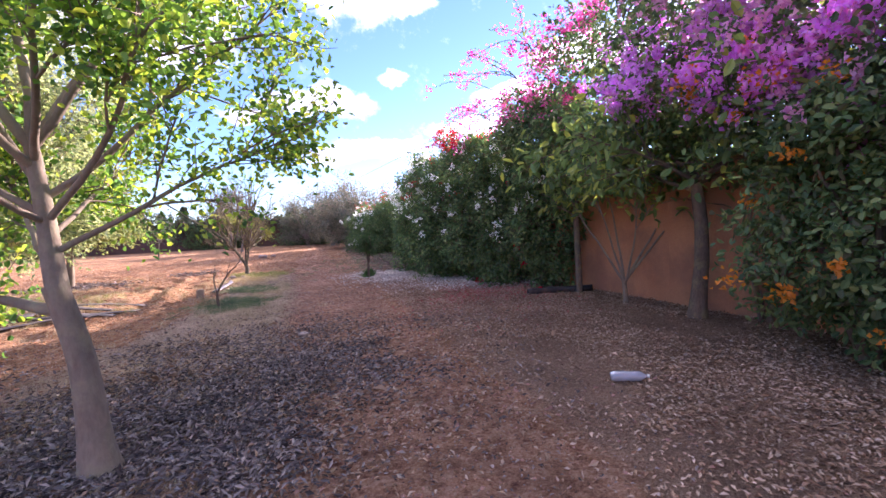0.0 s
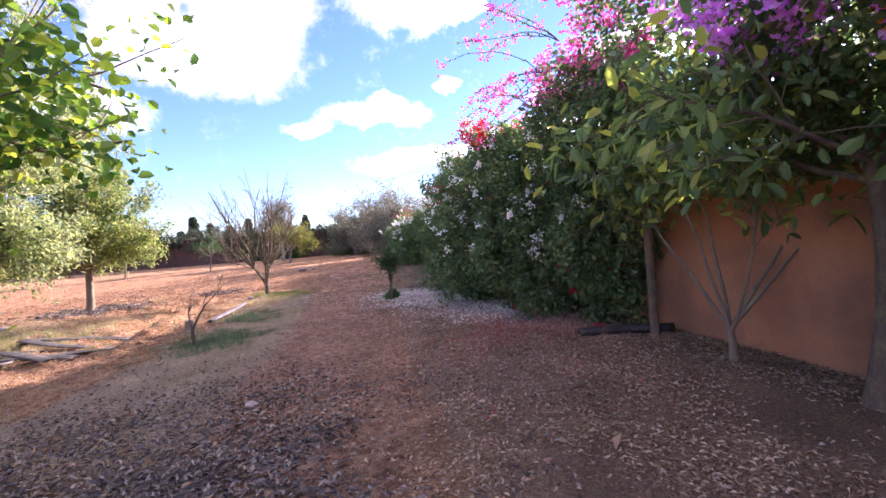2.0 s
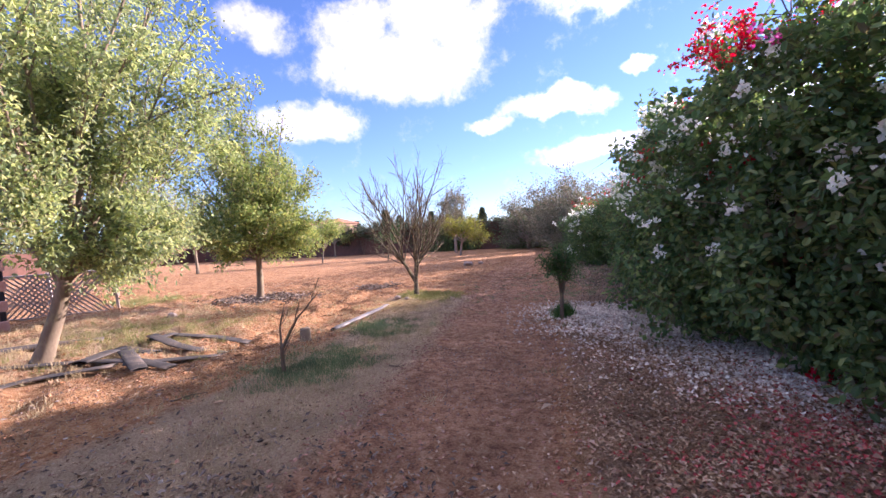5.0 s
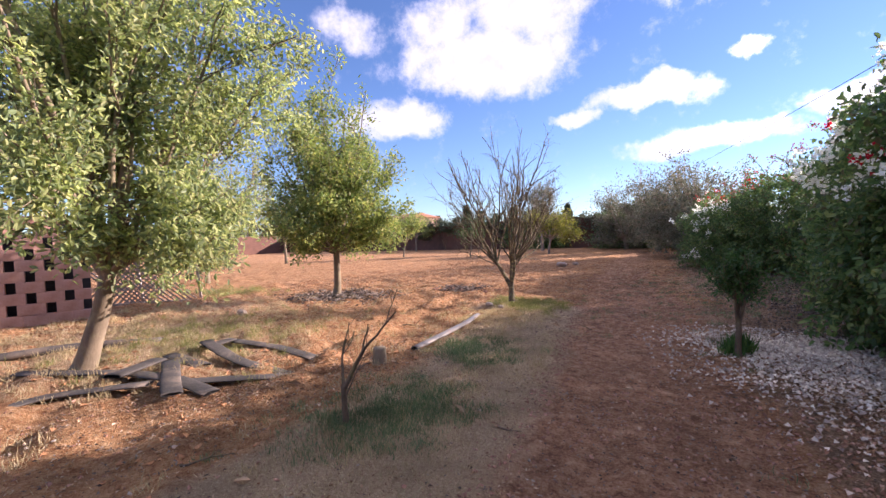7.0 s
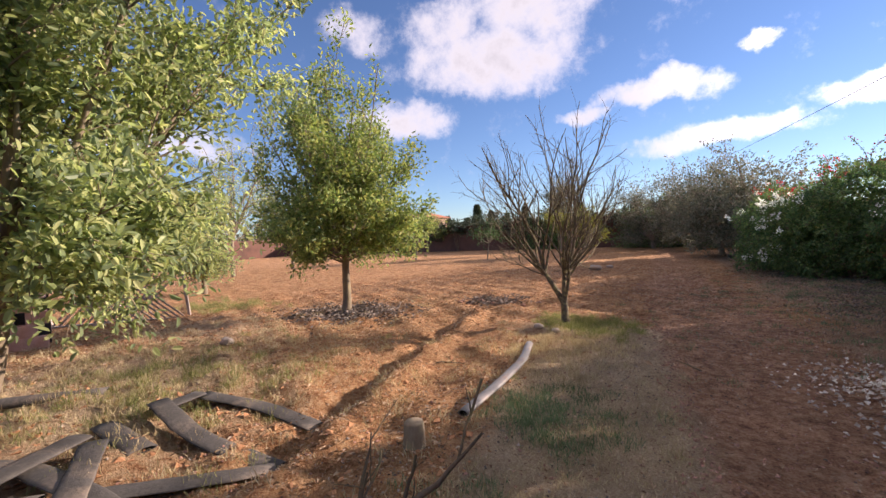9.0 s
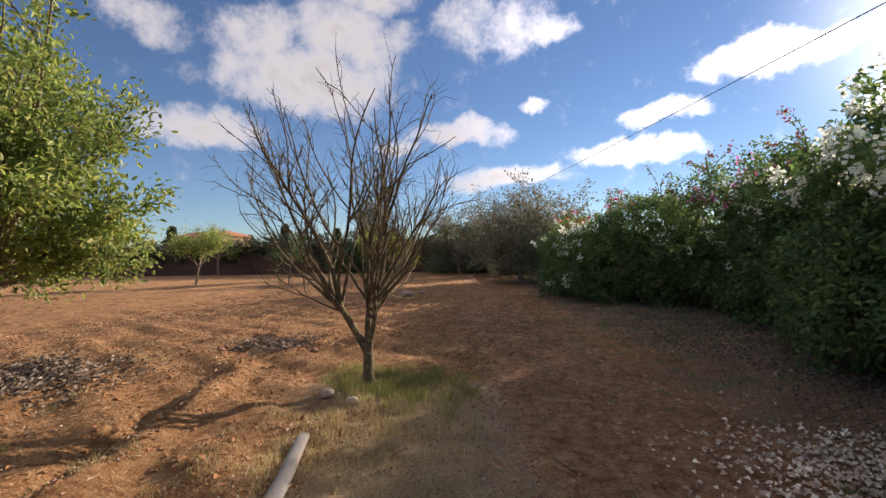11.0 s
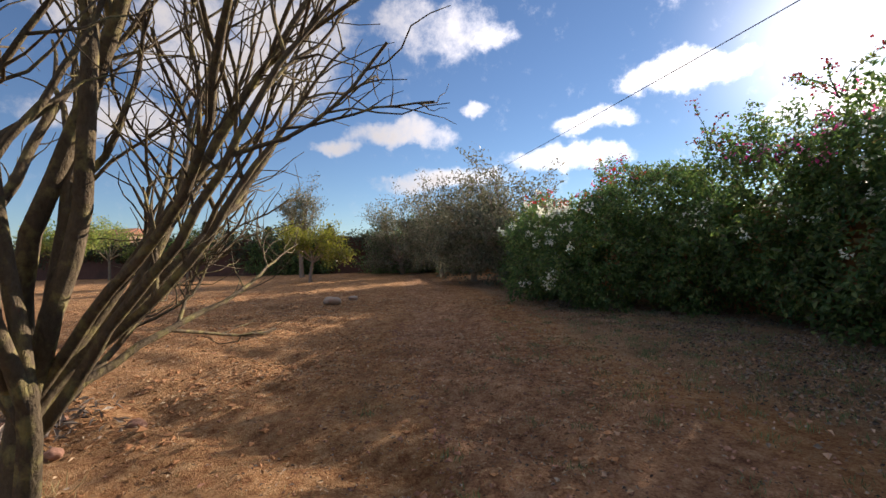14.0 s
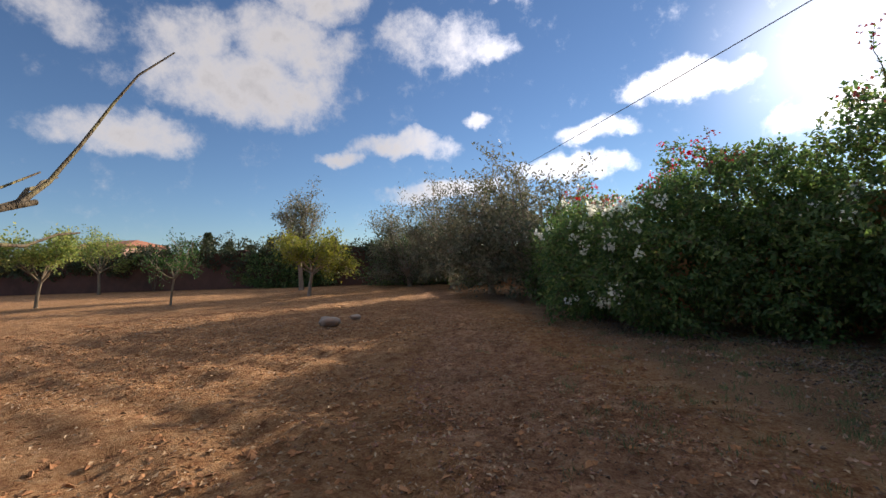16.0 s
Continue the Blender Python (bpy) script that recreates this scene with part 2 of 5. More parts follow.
STUCCO = surface("ochre_stucco", (0.36, 0.16, 0.075), (0.52, 0.262, 0.128), 0.9, 2.0, 70.0, 0.4, (0.25, 0.13, 0.08), 1.1, (1, 1, 0.5), 0.45)
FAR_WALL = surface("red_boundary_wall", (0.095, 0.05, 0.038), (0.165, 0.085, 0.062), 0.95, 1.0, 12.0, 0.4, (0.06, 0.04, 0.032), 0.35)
PINK_BLOCK = surface("pink_block", (0.42, 0.235, 0.185), (0.58, 0.36, 0.29), 0.92, 4.0, 60.0, 0.5, (0.33, 0.14, 0.085), 1.6)
LATTICE = surface("weathered_lath", (0.30, 0.25, 0.215), (0.52, 0.46, 0.41), 0.85, 3.0, 50.0, 0.4, (0.20, 0.15, 0.12), 4.0)
FELT = surface("old_black_sheet", (0.035, 0.032, 0.03), (0.105, 0.095, 0.085), 0.85, 3.0, 40.0, 0.6, (0.22, 0.17, 0.13), 2.5)
FELT_DARK = surface("black_sheet_lining", (0.02, 0.02, 0.02), (0.055, 0.05, 0.05), 0.6, 3.0, 40.0, 0.3)
PIPE_GREY = surface("grey_plastic_pipe", (0.15, 0.142, 0.135), (0.26, 0.245, 0.23), 0.5, 3.0, 30.0, 0.15, (0.32, 0.21, 0.145), 4.0)
PLASTIC_BLACK = surface("black_irrigation_pipe", (0.015, 0.015, 0.016), (0.04, 0.04, 0.04), 0.45, 4.0, 40.0, 0.2, (0.12, 0.075, 0.05), 5.0)
WIRE = surface("wire_black", (0.02, 0.02, 0.02), (0.04, 0.04, 0.04), 0.6)
POLE = surface("pole_wood", (0.16, 0.11, 0.08), (0.28, 0.21, 0.15), 0.9, 3.0, 30.0, 0.4)
RENDER_PINK = surface("house_render", (0.42, 0.25, 0.19), (0.55, 0.36, 0.28), 0.9, 1.0, 20.0, 0.2)
ROOF = surface("roof_tile", (0.30, 0.12, 0.075), (0.42, 0.19, 0.12), 0.9, 2.0, 20.0, 0.3)
# dark for window panes, and for the shade painted behind the blockwork holes
DARK_PANE_SHADE = surface("pane_and_shade_dark", (0.03, 0.03, 0.035), (0.06, 0.06, 0.07), 0.3)

LEAF_CAROB = leafy("carob_leaf", [(0.07, 0.14, 0.045), (0.12, 0.22, 0.05), (0.24, 0.37, 0.07), (0.48, 0.52, 0.10)], 0.58)
LEAF_FIELD = leafy("field_tree_leaf", [(0.145, 0.185, 0.105), (0.245, 0.305, 0.145), (0.36, 0.42, 0.165), (0.52, 0.53, 0.26)], 0.5)
LEAF_GREY = leafy("grey_green_leaf", [(0.11, 0.165, 0.06), (0.19, 0.255, 0.085), (0.29, 0.345, 0.11), (0.43, 0.43, 0.16)], 0.45)
LEAF_HEDGE = leafy("bougainvillea_leaf", [(0.13, 0.115, 0.06), (0.065, 0.125, 0.05), (0.10, 0.175, 0.065), (0.135, 0.215, 0.075), (0.26, 0.32, 0.12)], 0.4)
LEAF_SHRUB = leafy("broad_leaf", [(0.085, 0.14, 0.055), (0.13, 0.21, 0.07), (0.18, 0.26, 0.08), (0.36, 0.40, 0.09)], 0.48)
LEAF_BUSH = leafy("bush_leaf", [(0.035, 0.085, 0.03), (0.06, 0.13, 0.04), (0.095, 0.18, 0.05)], 0.3)
LEAF_OLIVE = leafy("olive_leaf", [(0.08, 0.095, 0.06), (0.13, 0.14, 0.09), (0.20, 0.20, 0.135), (0.27, 0.25, 0.17)], 0.3)
LEAF_YELLOW = leafy("yellowing_leaf", [(0.13, 0.15, 0.045), (0.22, 0.235, 0.055), (0.33, 0.31, 0.08)], 0.4)
LEAF_CYPRESS = leafy("cypress_leaf", [(0.045, 0.065, 0.035), (0.085, 0.105, 0.055)], 0.2)
FLOWER_MAGENTA = leafy("magenta_bract", [(0.70, 0.26, 0.72), (0.80, 0.40, 0.80), (0.86, 0.54, 0.85)], 0.55)
FLOWER_DUSTY = leafy("dusty_pink_bract", [(0.52, 0.22, 0.40), (0.64, 0.34, 0.50), (0.72, 0.46, 0.56)], 0.5)
FLOWER_PINK = leafy("pink_bract", [(0.60, 0.09, 0.26), (0.72, 0.16, 0.38), (0.76, 0.34, 0.52)], 0.5)
FLOWER_RED = leafy("red_bract", [(0.55, 0.02, 0.035), (0.68, 0.04, 0.07)], 0.45)
FLOWER_ORANGE = leafy("orange_bract", [(0.62, 0.23, 0.03), (0.74, 0.34, 0.06)], 0.5)
FLOWER_WHITE = leafy("white_bract", [(0.74, 0.76, 0.66), (0.88, 0.88, 0.82)], 0.4)
DEAD_TAN = leafy("dead_leaf_tan", [(0.15, 0.085, 0.05), (0.29, 0.185, 0.11), (0.43, 0.30, 0.19), (0.58, 0.46, 0.33)], 0.1, 0.8, 0.1)
DEAD_GREY = leafy("dead_leaf_grey", [(0.055, 0.042, 0.037), (0.13, 0.105, 0.09), (0.24, 0.20, 0.17), (0.40, 0.34, 0.28)], 0.08, 0.7, 0.2)
PETAL_FADED = leafy("faded_bract", [(0.24, 0.13, 0.085), (0.37, 0.23, 0.16), (0.53, 0.40, 0.31)], 0.15, 0.8, 0.1)
PETAL_PALE = leafy("fallen_pale_bract", [(0.46, 0.37, 0.32), (0.64, 0.57, 0.48), (0.84, 0.79, 0.69)], 0.15, 0.8, 0.1)
PETAL_RED = leafy("fallen_red_bract", [(0.36, 0.06, 0.06), (0.50, 0.12, 0.12), (0.50, 0.24, 0.20)], 0.15, 0.8, 0.1)
GRASS_GREEN = leafy("green_grass", [(0.15, 0.17, 0.06), (0.24, 0.25, 0.085), (0.42, 0.38, 0.18)], 0.35)
# darker copy of the green grass, with shade put into its colour
GRASS_SHADED = leafy("shaded_grass", [(0.085, 0.14, 0.065), (0.135, 0.20, 0.095), (0.24, 0.28, 0.15)], 0.3)
GRASS_DRY = leafy("dry_grass", [(0.32, 0.245, 0.125), (0.47, 0.38, 0.21), (0.58, 0.50, 0.31)], 0.25)

# ---------------------------------------------------------------- building helpers
RNG = np.random.default_rng(7)


def mesh_from(name, verts, tris, mat, smooth=False):
    """A mesh from arrays of corners and triangles."""
    me = bpy.data.meshes.new(name)
    verts, tris = np.asarray(verts, np.float32), np.asarray(tris, np.int32)
    n, k = tris.shape
    me.vertices.add(len(verts))
    me.vertices.foreach_set("co", verts.ravel())
    me.loops.add(n * k)
    me.loops.foreach_set("vertex_index", tris.ravel())
    me.polygons.add(n)
    me.polygons.foreach_set("loop_start", np.arange(0, n * k, k, dtype=np.int32))
    me.polygons.foreach_set("loop_total", np.full(n, k, np.int32))
    me.polygons.foreach_set("use_smooth", np.full(n, smooth))
    me.update(calc_edges=True)
    me.materials.append(mat)
    return me


def child(name, me, parent, label=""):
    ob = new(name, me)
    ob.parent = parent
    return tagged(ob, label)


def part(name, bm, mat, parent, label=""):
    me = bpy.data.meshes.new(name)
    bm.to_mesh(me)
    bm.free()
    me.materials.append(mat)
    return child(name, me, parent, label)


def thing(name, x, y, z, label, category, group="", kind=""):
    ob = new(name)
    ob.location = (x, y, z)
    return tagged(ob, label, category, group, kind)


def unit(v):
    return v / np.maximum(np.linalg.norm(v, axis=-1, keepdims=True), 1e-9)


def leaf_mesh(name, at, along, length, width, mat, face=None, fold=0.22, oval=False):
    """Folded leaves: base, tip and two sides each, from arrays."""
    n = len(at)
    along = unit(along)
    face = RNG.normal(size=(n, 3)) if face is None else face
    side = unit(np.cross(along, face))
    up = np.cross(side, along)
    length = np.broadcast_to(length, n)[:, None]
    width = np.broadcast_to(width, n)[:, None]
    lift = up * width * fold
    if oval:
        v = np.empty((n, 6, 3))
        v[:, 0] = at
        v[:, 3] = at + along * length - lift * 0.6
        for k, s in ((1, 1), (5, -1)):
            v[:, k] = at + along * length * 0.3 + side * width * 0.46 * s + lift
        for k, s in ((2, 1), (4, -1)):
            v[:, k] = at + along * length * 0.75 + side * width * 0.42 * s + lift * 0.5
        i = np.arange(n)[:, None] * 6
        t = np.concatenate([i + [0, 1, 2], i + [0, 2, 3], i + [0, 3, 4], i + [0, 4, 5]], axis=1).reshape(-1, 3)
        return mesh_from(name, v.reshape(-1, 3), t, mat)
    v = np.empty((n, 4, 3))
    v[:, 0] = at
    v[:, 1] = at + along * length * 0.5 + side * width * 0.5 + lift
    v[:, 2] = at + along * length - lift * 0.6
    v[:, 3] = at + along * length * 0.5 - side * width * 0.5 + lift
    i = np.arange(n)[:, None] * 4
    t = np.concatenate([i + [0, 1, 2], i + [0, 2, 3]], axis=1).reshape(-1, 3)
    return mesh_from(name, v.reshape(-1, 3), t, mat)


def tubes(name, lines, mat, sides=7):
    """Tapered round branches along lines of (points, radii)."""
    V, F, base = [], [], 0
    a = np.linspace(0, 2 * np.pi, sides, endpoint=False)
    for pts, rad in lines:
        pts, rad = np.asarray(pts, float), np.asarray(rad, float)
        d = unit(np.gradient(pts, axis=0))
        ref = np.array([0.31, 0.93, 0.2]) if abs(d[0][2]) > 0.8 else np.array([0, 0, 1.0])
        s = unit(np.cross(d, ref))
        u = np.cross(s, d)
        ring = pts[:, None] + rad[:, None, None] * (np.cos(a)[None, :, None] * s[:, None] + np.sin(a)[None, :, None] * u[:, None])
        m = len(pts)
        V.append(ring.reshape(-1, 3))
        i = np.arange(m - 1)[:, None] * sides
        j = np.arange(sides)[None]
        k = (j + 1) % sides
        q = np.stack([i + j, i + k, i + sides + k, i + sides + j], -1).reshape(-1, 4)
        F.append(q + base)
        base += m * sides
    return mesh_from(name, np.concatenate(V), np.concatenate(F), mat, True)


def grow(p, d, length, r0, r1, bend=0.12, lift=0.05, steps=8):
    """One wandering limb."""
    p, d = np.array(p, float), unit(np.array(d, float))
    pts, step = [p.copy()], length / steps
    for _ in range(steps):
        d = unit(d + RNG.normal(size=3) * bend + np.array([0, 0, lift]))
        p = p + d * step
        pts.append(p.copy())
    return np.array(pts), np.linspace(r0, r1, steps + 1)


def along_line(line, f):
    pts, rad = line
    x = f * (len(pts) - 1)
    i = min(int(x), len(pts) - 2)
    return pts[i] + (pts[i + 1] - pts[i]) * (x - i), unit(pts[i + 1] - pts[i]), rad[i] + (rad[i + 1] - rad[i]) * (x - i)


def fork(d, angle, turn):
    """A direction that leaves d by an angle, turned about it."""
    d = unit(np.asarray(d, float))
    s = unit(np.cross(d, [0.3, 0.2, 0.93]))
    u = np.cross(s, d)
    return d * math.cos(angle) + (s * math.cos(turn) + u * math.sin(turn)) * math.sin(angle)


def smooth(e0, e1, x):
    t = np.clip((x - e0) / (e1 - e0), 0, 1)
    return t * t * (3 - 2 * t)


def wave_noise(x, y, seed, scale, octaves=4):
    """Smooth noise on arrays, from sums of turned waves."""
    g = np.random.default_rng(seed)
    total, amp = np.zeros_like(x), 1.0
    for o in range(octaves):
        for _ in range(5):
            a, ph = g.uniform(0, 2 * np.pi, 2)
            f = scale * 2 ** o * g.uniform(0.7, 1.3)
            total = total + amp * np.sin((x * math.cos(a) + y * math.sin(a)) * f + ph) / 5
        amp *= 0.55
    return total


# ---------------------------------------------------------------- lie of the land
def trail_x(y):
    return np.interp(y, [-20, 0, 2.4, 6, 8, 11, 13, 16, 20, 30, 42], [3.0, 0.3, -0.2, -1.3, -1.9, -2.8, -3.5, -4.5, -6.0, -8.8, -12.0])


def field_x(y):
    """Where the open field begins, left of the trail."""
    return np.interp(y, [-20, 0, 4, 8, 12, 14.5, 17, 40], [-4.5, -4.4, -4.4, -4.7, -6.0, -6.3, -4.5, -4.5])


WALL_Y, WALL_X = [-14, 6.6, 13, 22, 30, 47], [11.45, 3.55, 1.1, -0.2, -3.0, -8.7]


def wall_at(y):
    return np.interp(y, WALL_Y, WALL_X)


def lie(x, y):
    """Height of the ground without its small relief."""
    x, y = np.asarray(x, float), np.asarray(y, float)
    return (0.05 + 0.17 * np.exp(-(((x + 11) / 4.5) ** 2 + ((y - 8.5) / 5) ** 2))
            + 0.09 * np.exp(-(((x - 2.6) / 2) ** 2 + ((y - 5.5) / 4) ** 2)))


def masks(x, y):
    d = x - trail_x(y)
    trail = np.exp(-((d + 0.16 * wave_noise(x, y, 17, 1.7, 4)) / 1.08) ** 6) * (1 - 0.4 * smooth(16, 26, y))
    field = smooth(0.5, -0.5, x - field_x(y) + 0.25 * wave_noise(x, y, 5, 1.1, 3))
    straw = (1 - field) * smooth(-0.5, -1.2, d) * smooth(17.5, 14.0, y)
    for cx, cy, rx, ry, w in ((-9.5, 8.5, 3.0, 2.4, 0.75), (-12.5, 11, 3, 2, 0.6), (-6.5, 14.6, 1.2, 1.0, 0.8), (-3, 21, 2.5, 4, 0.6)):
        straw = np.maximum(straw, w * np.exp(-((x - cx) / rx) ** 2 - ((y - cy) / ry) ** 2))
    litter = np.maximum(smooth(0.7, 1.5, d) * smooth(19, 14, y), 1.0 * np.exp(-(((x + 2.7) / 2.1) ** 2 + ((y - 3.0) / 2.3) ** 2) ** 2))
    litter = np.maximum(litter, 0.8 * smooth(1.2, 2.4, d) * smooth(45, 30, y))
    litter = np.maximum(litter, 0.7 * np.exp(-((x + 12) / 1.1) ** 2 - ((y - 13.8) / 0.9) ** 2))
    return trail, field, straw, litter


def relief(x, y):
    trail, field, straw, litter = masks(x, y)
    near = np.exp(-(np.maximum(0, np.hypot(x + 5, y - 12) - 22) / 14) ** 2)
    lumps = wave_noise(x, y, 11, 5.0, 4)
    # ploughed ridges and the small gully that runs beside the trail
    ridges = np.sin((x * 0.35 + y * 0.94) * 7.5 + 1.5 * wave_noise(x, y, 3, 0.7, 2))
    gx = np.interp(y, [7.5, 9.1, 12.0, 14.5, 17], [-5.9, -6.5, -7.9, -9.0, -10.4])
    gully = np.exp(-((x - gx) / 0.22) ** 2) * smooth(8.2, 9.2, y) * smooth(15.5, 13, y)
    bank = np.exp(-((x - gx - 0.42) / 0.22) ** 2) * smooth(7.8, 9.2, y) * smooth(16, 14, y)
    edge = np.exp(-((x - field_x(y)) / 0.3) ** 2) * smooth(15, 13, y)
    rut = np.exp(-((x - trail_x(y) + 0.42) / 0.16) ** 2) + np.exp(-((x - trail_x(y) - 0.40) / 0.16) ** 2)
    h = near * (0.012 * lumps + field * (0.034 * lumps + 0.026 * ridges + 0.016 * wave_noise(x, y, 23, 16.0, 2)) + 0.009 * wave_noise(x, y, 21, 14.0, 3))
    return h - 0.14 * gully + 0.11 * bank + 0.035 * edge - (0.035 + 0.02 * rut) * trail * near + 0.012 * straw * near


def height(x, y):
    return lie(x, y) + relief(np.asarray(x, float), np.asarray(y, float))


def spread(lo, hi, step, far, growth=1.16):
    mid = list(np.arange(lo, hi + 1e-6, step))
    s, up, down = step, [], []
    a, b = hi, lo
    while a < far:
        s *= growth
        a, b = a + s, b - s
        up.append(a)
        down.append(b)
    return np.array(down[::-1] + mid + up)


def build_ground():
    xs, ys = spread(-15.0, 4.5, 0.078, 1800), spread(0.8, 25.0, 0.085, 1800)
    X, Y = np.meshgrid(xs, ys)
    Z = height(X, Y)
    n, m = len(xs), len(ys)
    v = np.stack([X, Y, Z], -1).reshape(-1, 3)
    i = np.arange(m - 1)[:, None] * n + np.arange(n - 1)[None]
    q = np.stack([i, i + 1, i + n + 1, i + n], -1).reshape(-1, 4)
    me = mesh_from("ground", v, q, EARTH, True)
    trail, field, straw, litter = masks(X, Y)
    for name, values in (("trail", trail), ("straw", straw), ("litter", litter)):
        a = me.attributes.new(name, "FLOAT", "POINT")
        a.data.foreach_set("value", values.astype(np.float32).ravel())
    tagged(new("ground", me), "bare reddish earth of a ploughed plot with a worn trail", "ground", kind="structure")


build_ground()


# ---------------------------------------------------------------- walls
def box_bm(bm, x, y, z, sx, sy, sz, bevel=0.0):
    made = bmesh.ops.create_cube(bm, size=1.0, matrix=Matrix.LocRotScale((x, y, z), None, (sx, sy, sz)))
    if bevel:
        edges = list({e for v in made["verts"] for e in v.link_edges})
        bmesh.ops.bevel(bm, geom=edges, offset=bevel, segments=2, profile=0.6, affect="EDGES")


def wall_line(name, a, b, high, thick, mat, label, cap=0.0, step=0.25, rag=0.0):
    """A plastered wall between two points of the plan, slightly uneven, with a coping."""
    a, b = Vector((*a, 0)), Vector((*b, 0))
    d = b - a
    ob = tagged(new(name), label, "wall", kind="structure")
    ob.matrix_basis = Matrix.Translation(a) @ Matrix.Rotation(math.atan2(d.y, d.x), 4, "Z")
    bm = bmesh.new()
    n, rows = max(2, int(d.length / step)), 10
    g = []
    for i in range(n + 1):
        x = d.length * i / n
        w = a + d * (i / n)
        foot = float(lie(w.x, w.y)) - 0.25
        top = high + rag * noise.noise((x * 0.8, 3.1, 0.0))
        col = []
        for s in (-1, 1):
            col.append([bm.verts.new((x, s * (thick / 2 + 0.012 * noise.noise((x * 1.3, k * 0.7, s * 5.0))), foot + (top - foot) * k / rows)) for k in range(rows + 1)])
        g.append(col)
    for i in range(n):
        for s in (0, 1):
            for k in range(rows):
                f = (g[i][s][k], g[i + 1][s][k], g[i + 1][s][k + 1], g[i][s][k + 1])
                bm.faces.new(f if s == 0 else f[::-1])
        bm.faces.new((g[i][0][rows], g[i + 1][0][rows], g[i + 1][1][rows], g[i][1][rows]))
    for i in (0, n):
        for k in range(rows):
            bm.faces.new((g[i][0][k], g[i][0][k + 1], g[i][1][k + 1], g[i][1][k]))
    bmesh.ops.recalc_face_normals(bm, faces=bm.faces)
    part("wall_face", bm, mat, ob)
    if cap:
        bm = bmesh.new()
        box_bm(bm, d.length / 2, 0, high + rag + 0.04, d.length, thick + 2 * cap, 0.09, 0.015)
        part("coping", bm, mat, ob)
    return ob


def on_wall(y, off=0.0):
    """A point of the plan off metres in front of the garden wall."""
    return np.array([wall_at(y) - off * 0.94, y - off * 0.3])


for y0, y1 in zip(WALL_Y[1:-1], WALL_Y[2:]):
    wall_line("wall_east", on_wall(y0), on_wall(y1), 2.15, 0.22, STUCCO, "ochre stuccoed garden wall behind the hedge", 0.04)
wall_line("wall_east", on_wall(-14), on_wall(6.6), 2.15, 0.22, STUCCO, "ochre stuccoed garden wall, stained near the foot", 0.04)
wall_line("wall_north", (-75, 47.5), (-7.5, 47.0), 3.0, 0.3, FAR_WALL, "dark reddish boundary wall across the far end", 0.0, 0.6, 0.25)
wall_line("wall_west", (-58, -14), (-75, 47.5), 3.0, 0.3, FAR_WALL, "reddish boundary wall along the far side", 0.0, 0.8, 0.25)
wall_line("wall_south", (-58, -14), (11.3, -14), 2.6, 0.3, STUCCO, "ochre boundary wall closing the near end", 0.0, 0.8)

# ---------------------------------------------------------------- plants


def clumps(blobs, per, rough=0.35, inner=0.6):
    """Leaf-clump centres in the outer part of ellipsoids, with an uneven outline. blobs: x, y, z, rx, ry, rz, share."""
    at, out_, far_out = [], [], []
    for k, (x, y, z, rx, ry, rz, share) in enumerate(blobs):
        n = int(per * share)
        d = unit(RNG.normal(size=(n, 3)))
        f = RNG.uniform(inner ** 3, 1, n) ** (1 / 3)
        bulge = 1 + rough * (np.sin(d[:, 0] * 5 + k * 1.7) * np.sin(d[:, 1] * 6 + k) * 0.6 + np.sin(d[:, 2] * 7 + d[:, 0] * 4 + k * 2.3) * 0.5)
        at.append(np.array([x, y, z]) + d * (f * bulge)[:, None] * np.array([rx, ry, rz]))
        out_.append(d)
        far_out.append(f)
    return np.concatenate(at), np.concatenate(out_), np.concatenate(far_out)


def foliage(name, at, out_, leaves, size, width, reach, mat, parent, droop=0.25, label="", floor_gap=0.03):
    """Leaves scattered in small sprays about clump centres."""
    n = len(at)
    i = np.repeat(np.arange(n), leaves)
    spray = unit(out_ + RNG.normal(size=(n, 3)) * 0.55)
    f = RNG.uniform(-0.4, 1.0, len(i))
    p = at[i] + spray[i] * (f * reach)[:, None] + RNG.normal(size=(len(i), 3)) * reach * 0.28
    along = spray[i] * 0.7 + RNG.normal(size=(len(i), 3)) * 0.65 + np.array([0, 0, -droop])
    keep = p[:, 2] > lie(p[:, 0], p[:, 1]) + floor_gap
    p, along = p[keep], along[keep]
    face = out_[i][keep] * 0.8 + np.array([0, 0, 0.7]) + RNG.normal(size=p.shape) * 0.5
    s = RNG.uniform(0.7, 1.2, len(p))
    me = leaf_mesh(name, p - origin_of(parent), along, size * s, width * s, mat, face, oval=size < 0.092)
    return tagged(child(name, me, parent, label), kind="stuff")


def origin_of(ob):
    return np.array(ob.location)


def bracts(name, at, out_, count, size, reach, mat, parent, label):
    """Bunches of papery bracts."""
    n = len(at)
    i = np.repeat(np.arange(n), count)
    big = RNG.uniform(0.45, 1.35, n)[i, None]
    p = at[i] + out_[i] * reach * 0.5 + RNG.normal(size=(len(i), 3)) * reach * big
    s = RNG.uniform(0.7, 1.2, len(p)) * size
    me = leaf_mesh(name, p - origin_of(parent), RNG.normal(size=p.shape) + out_[i] * 0.5, s, s * 0.85, mat, None, 0.3)
    return tagged(child(name, me, parent, label), kind="stuff")


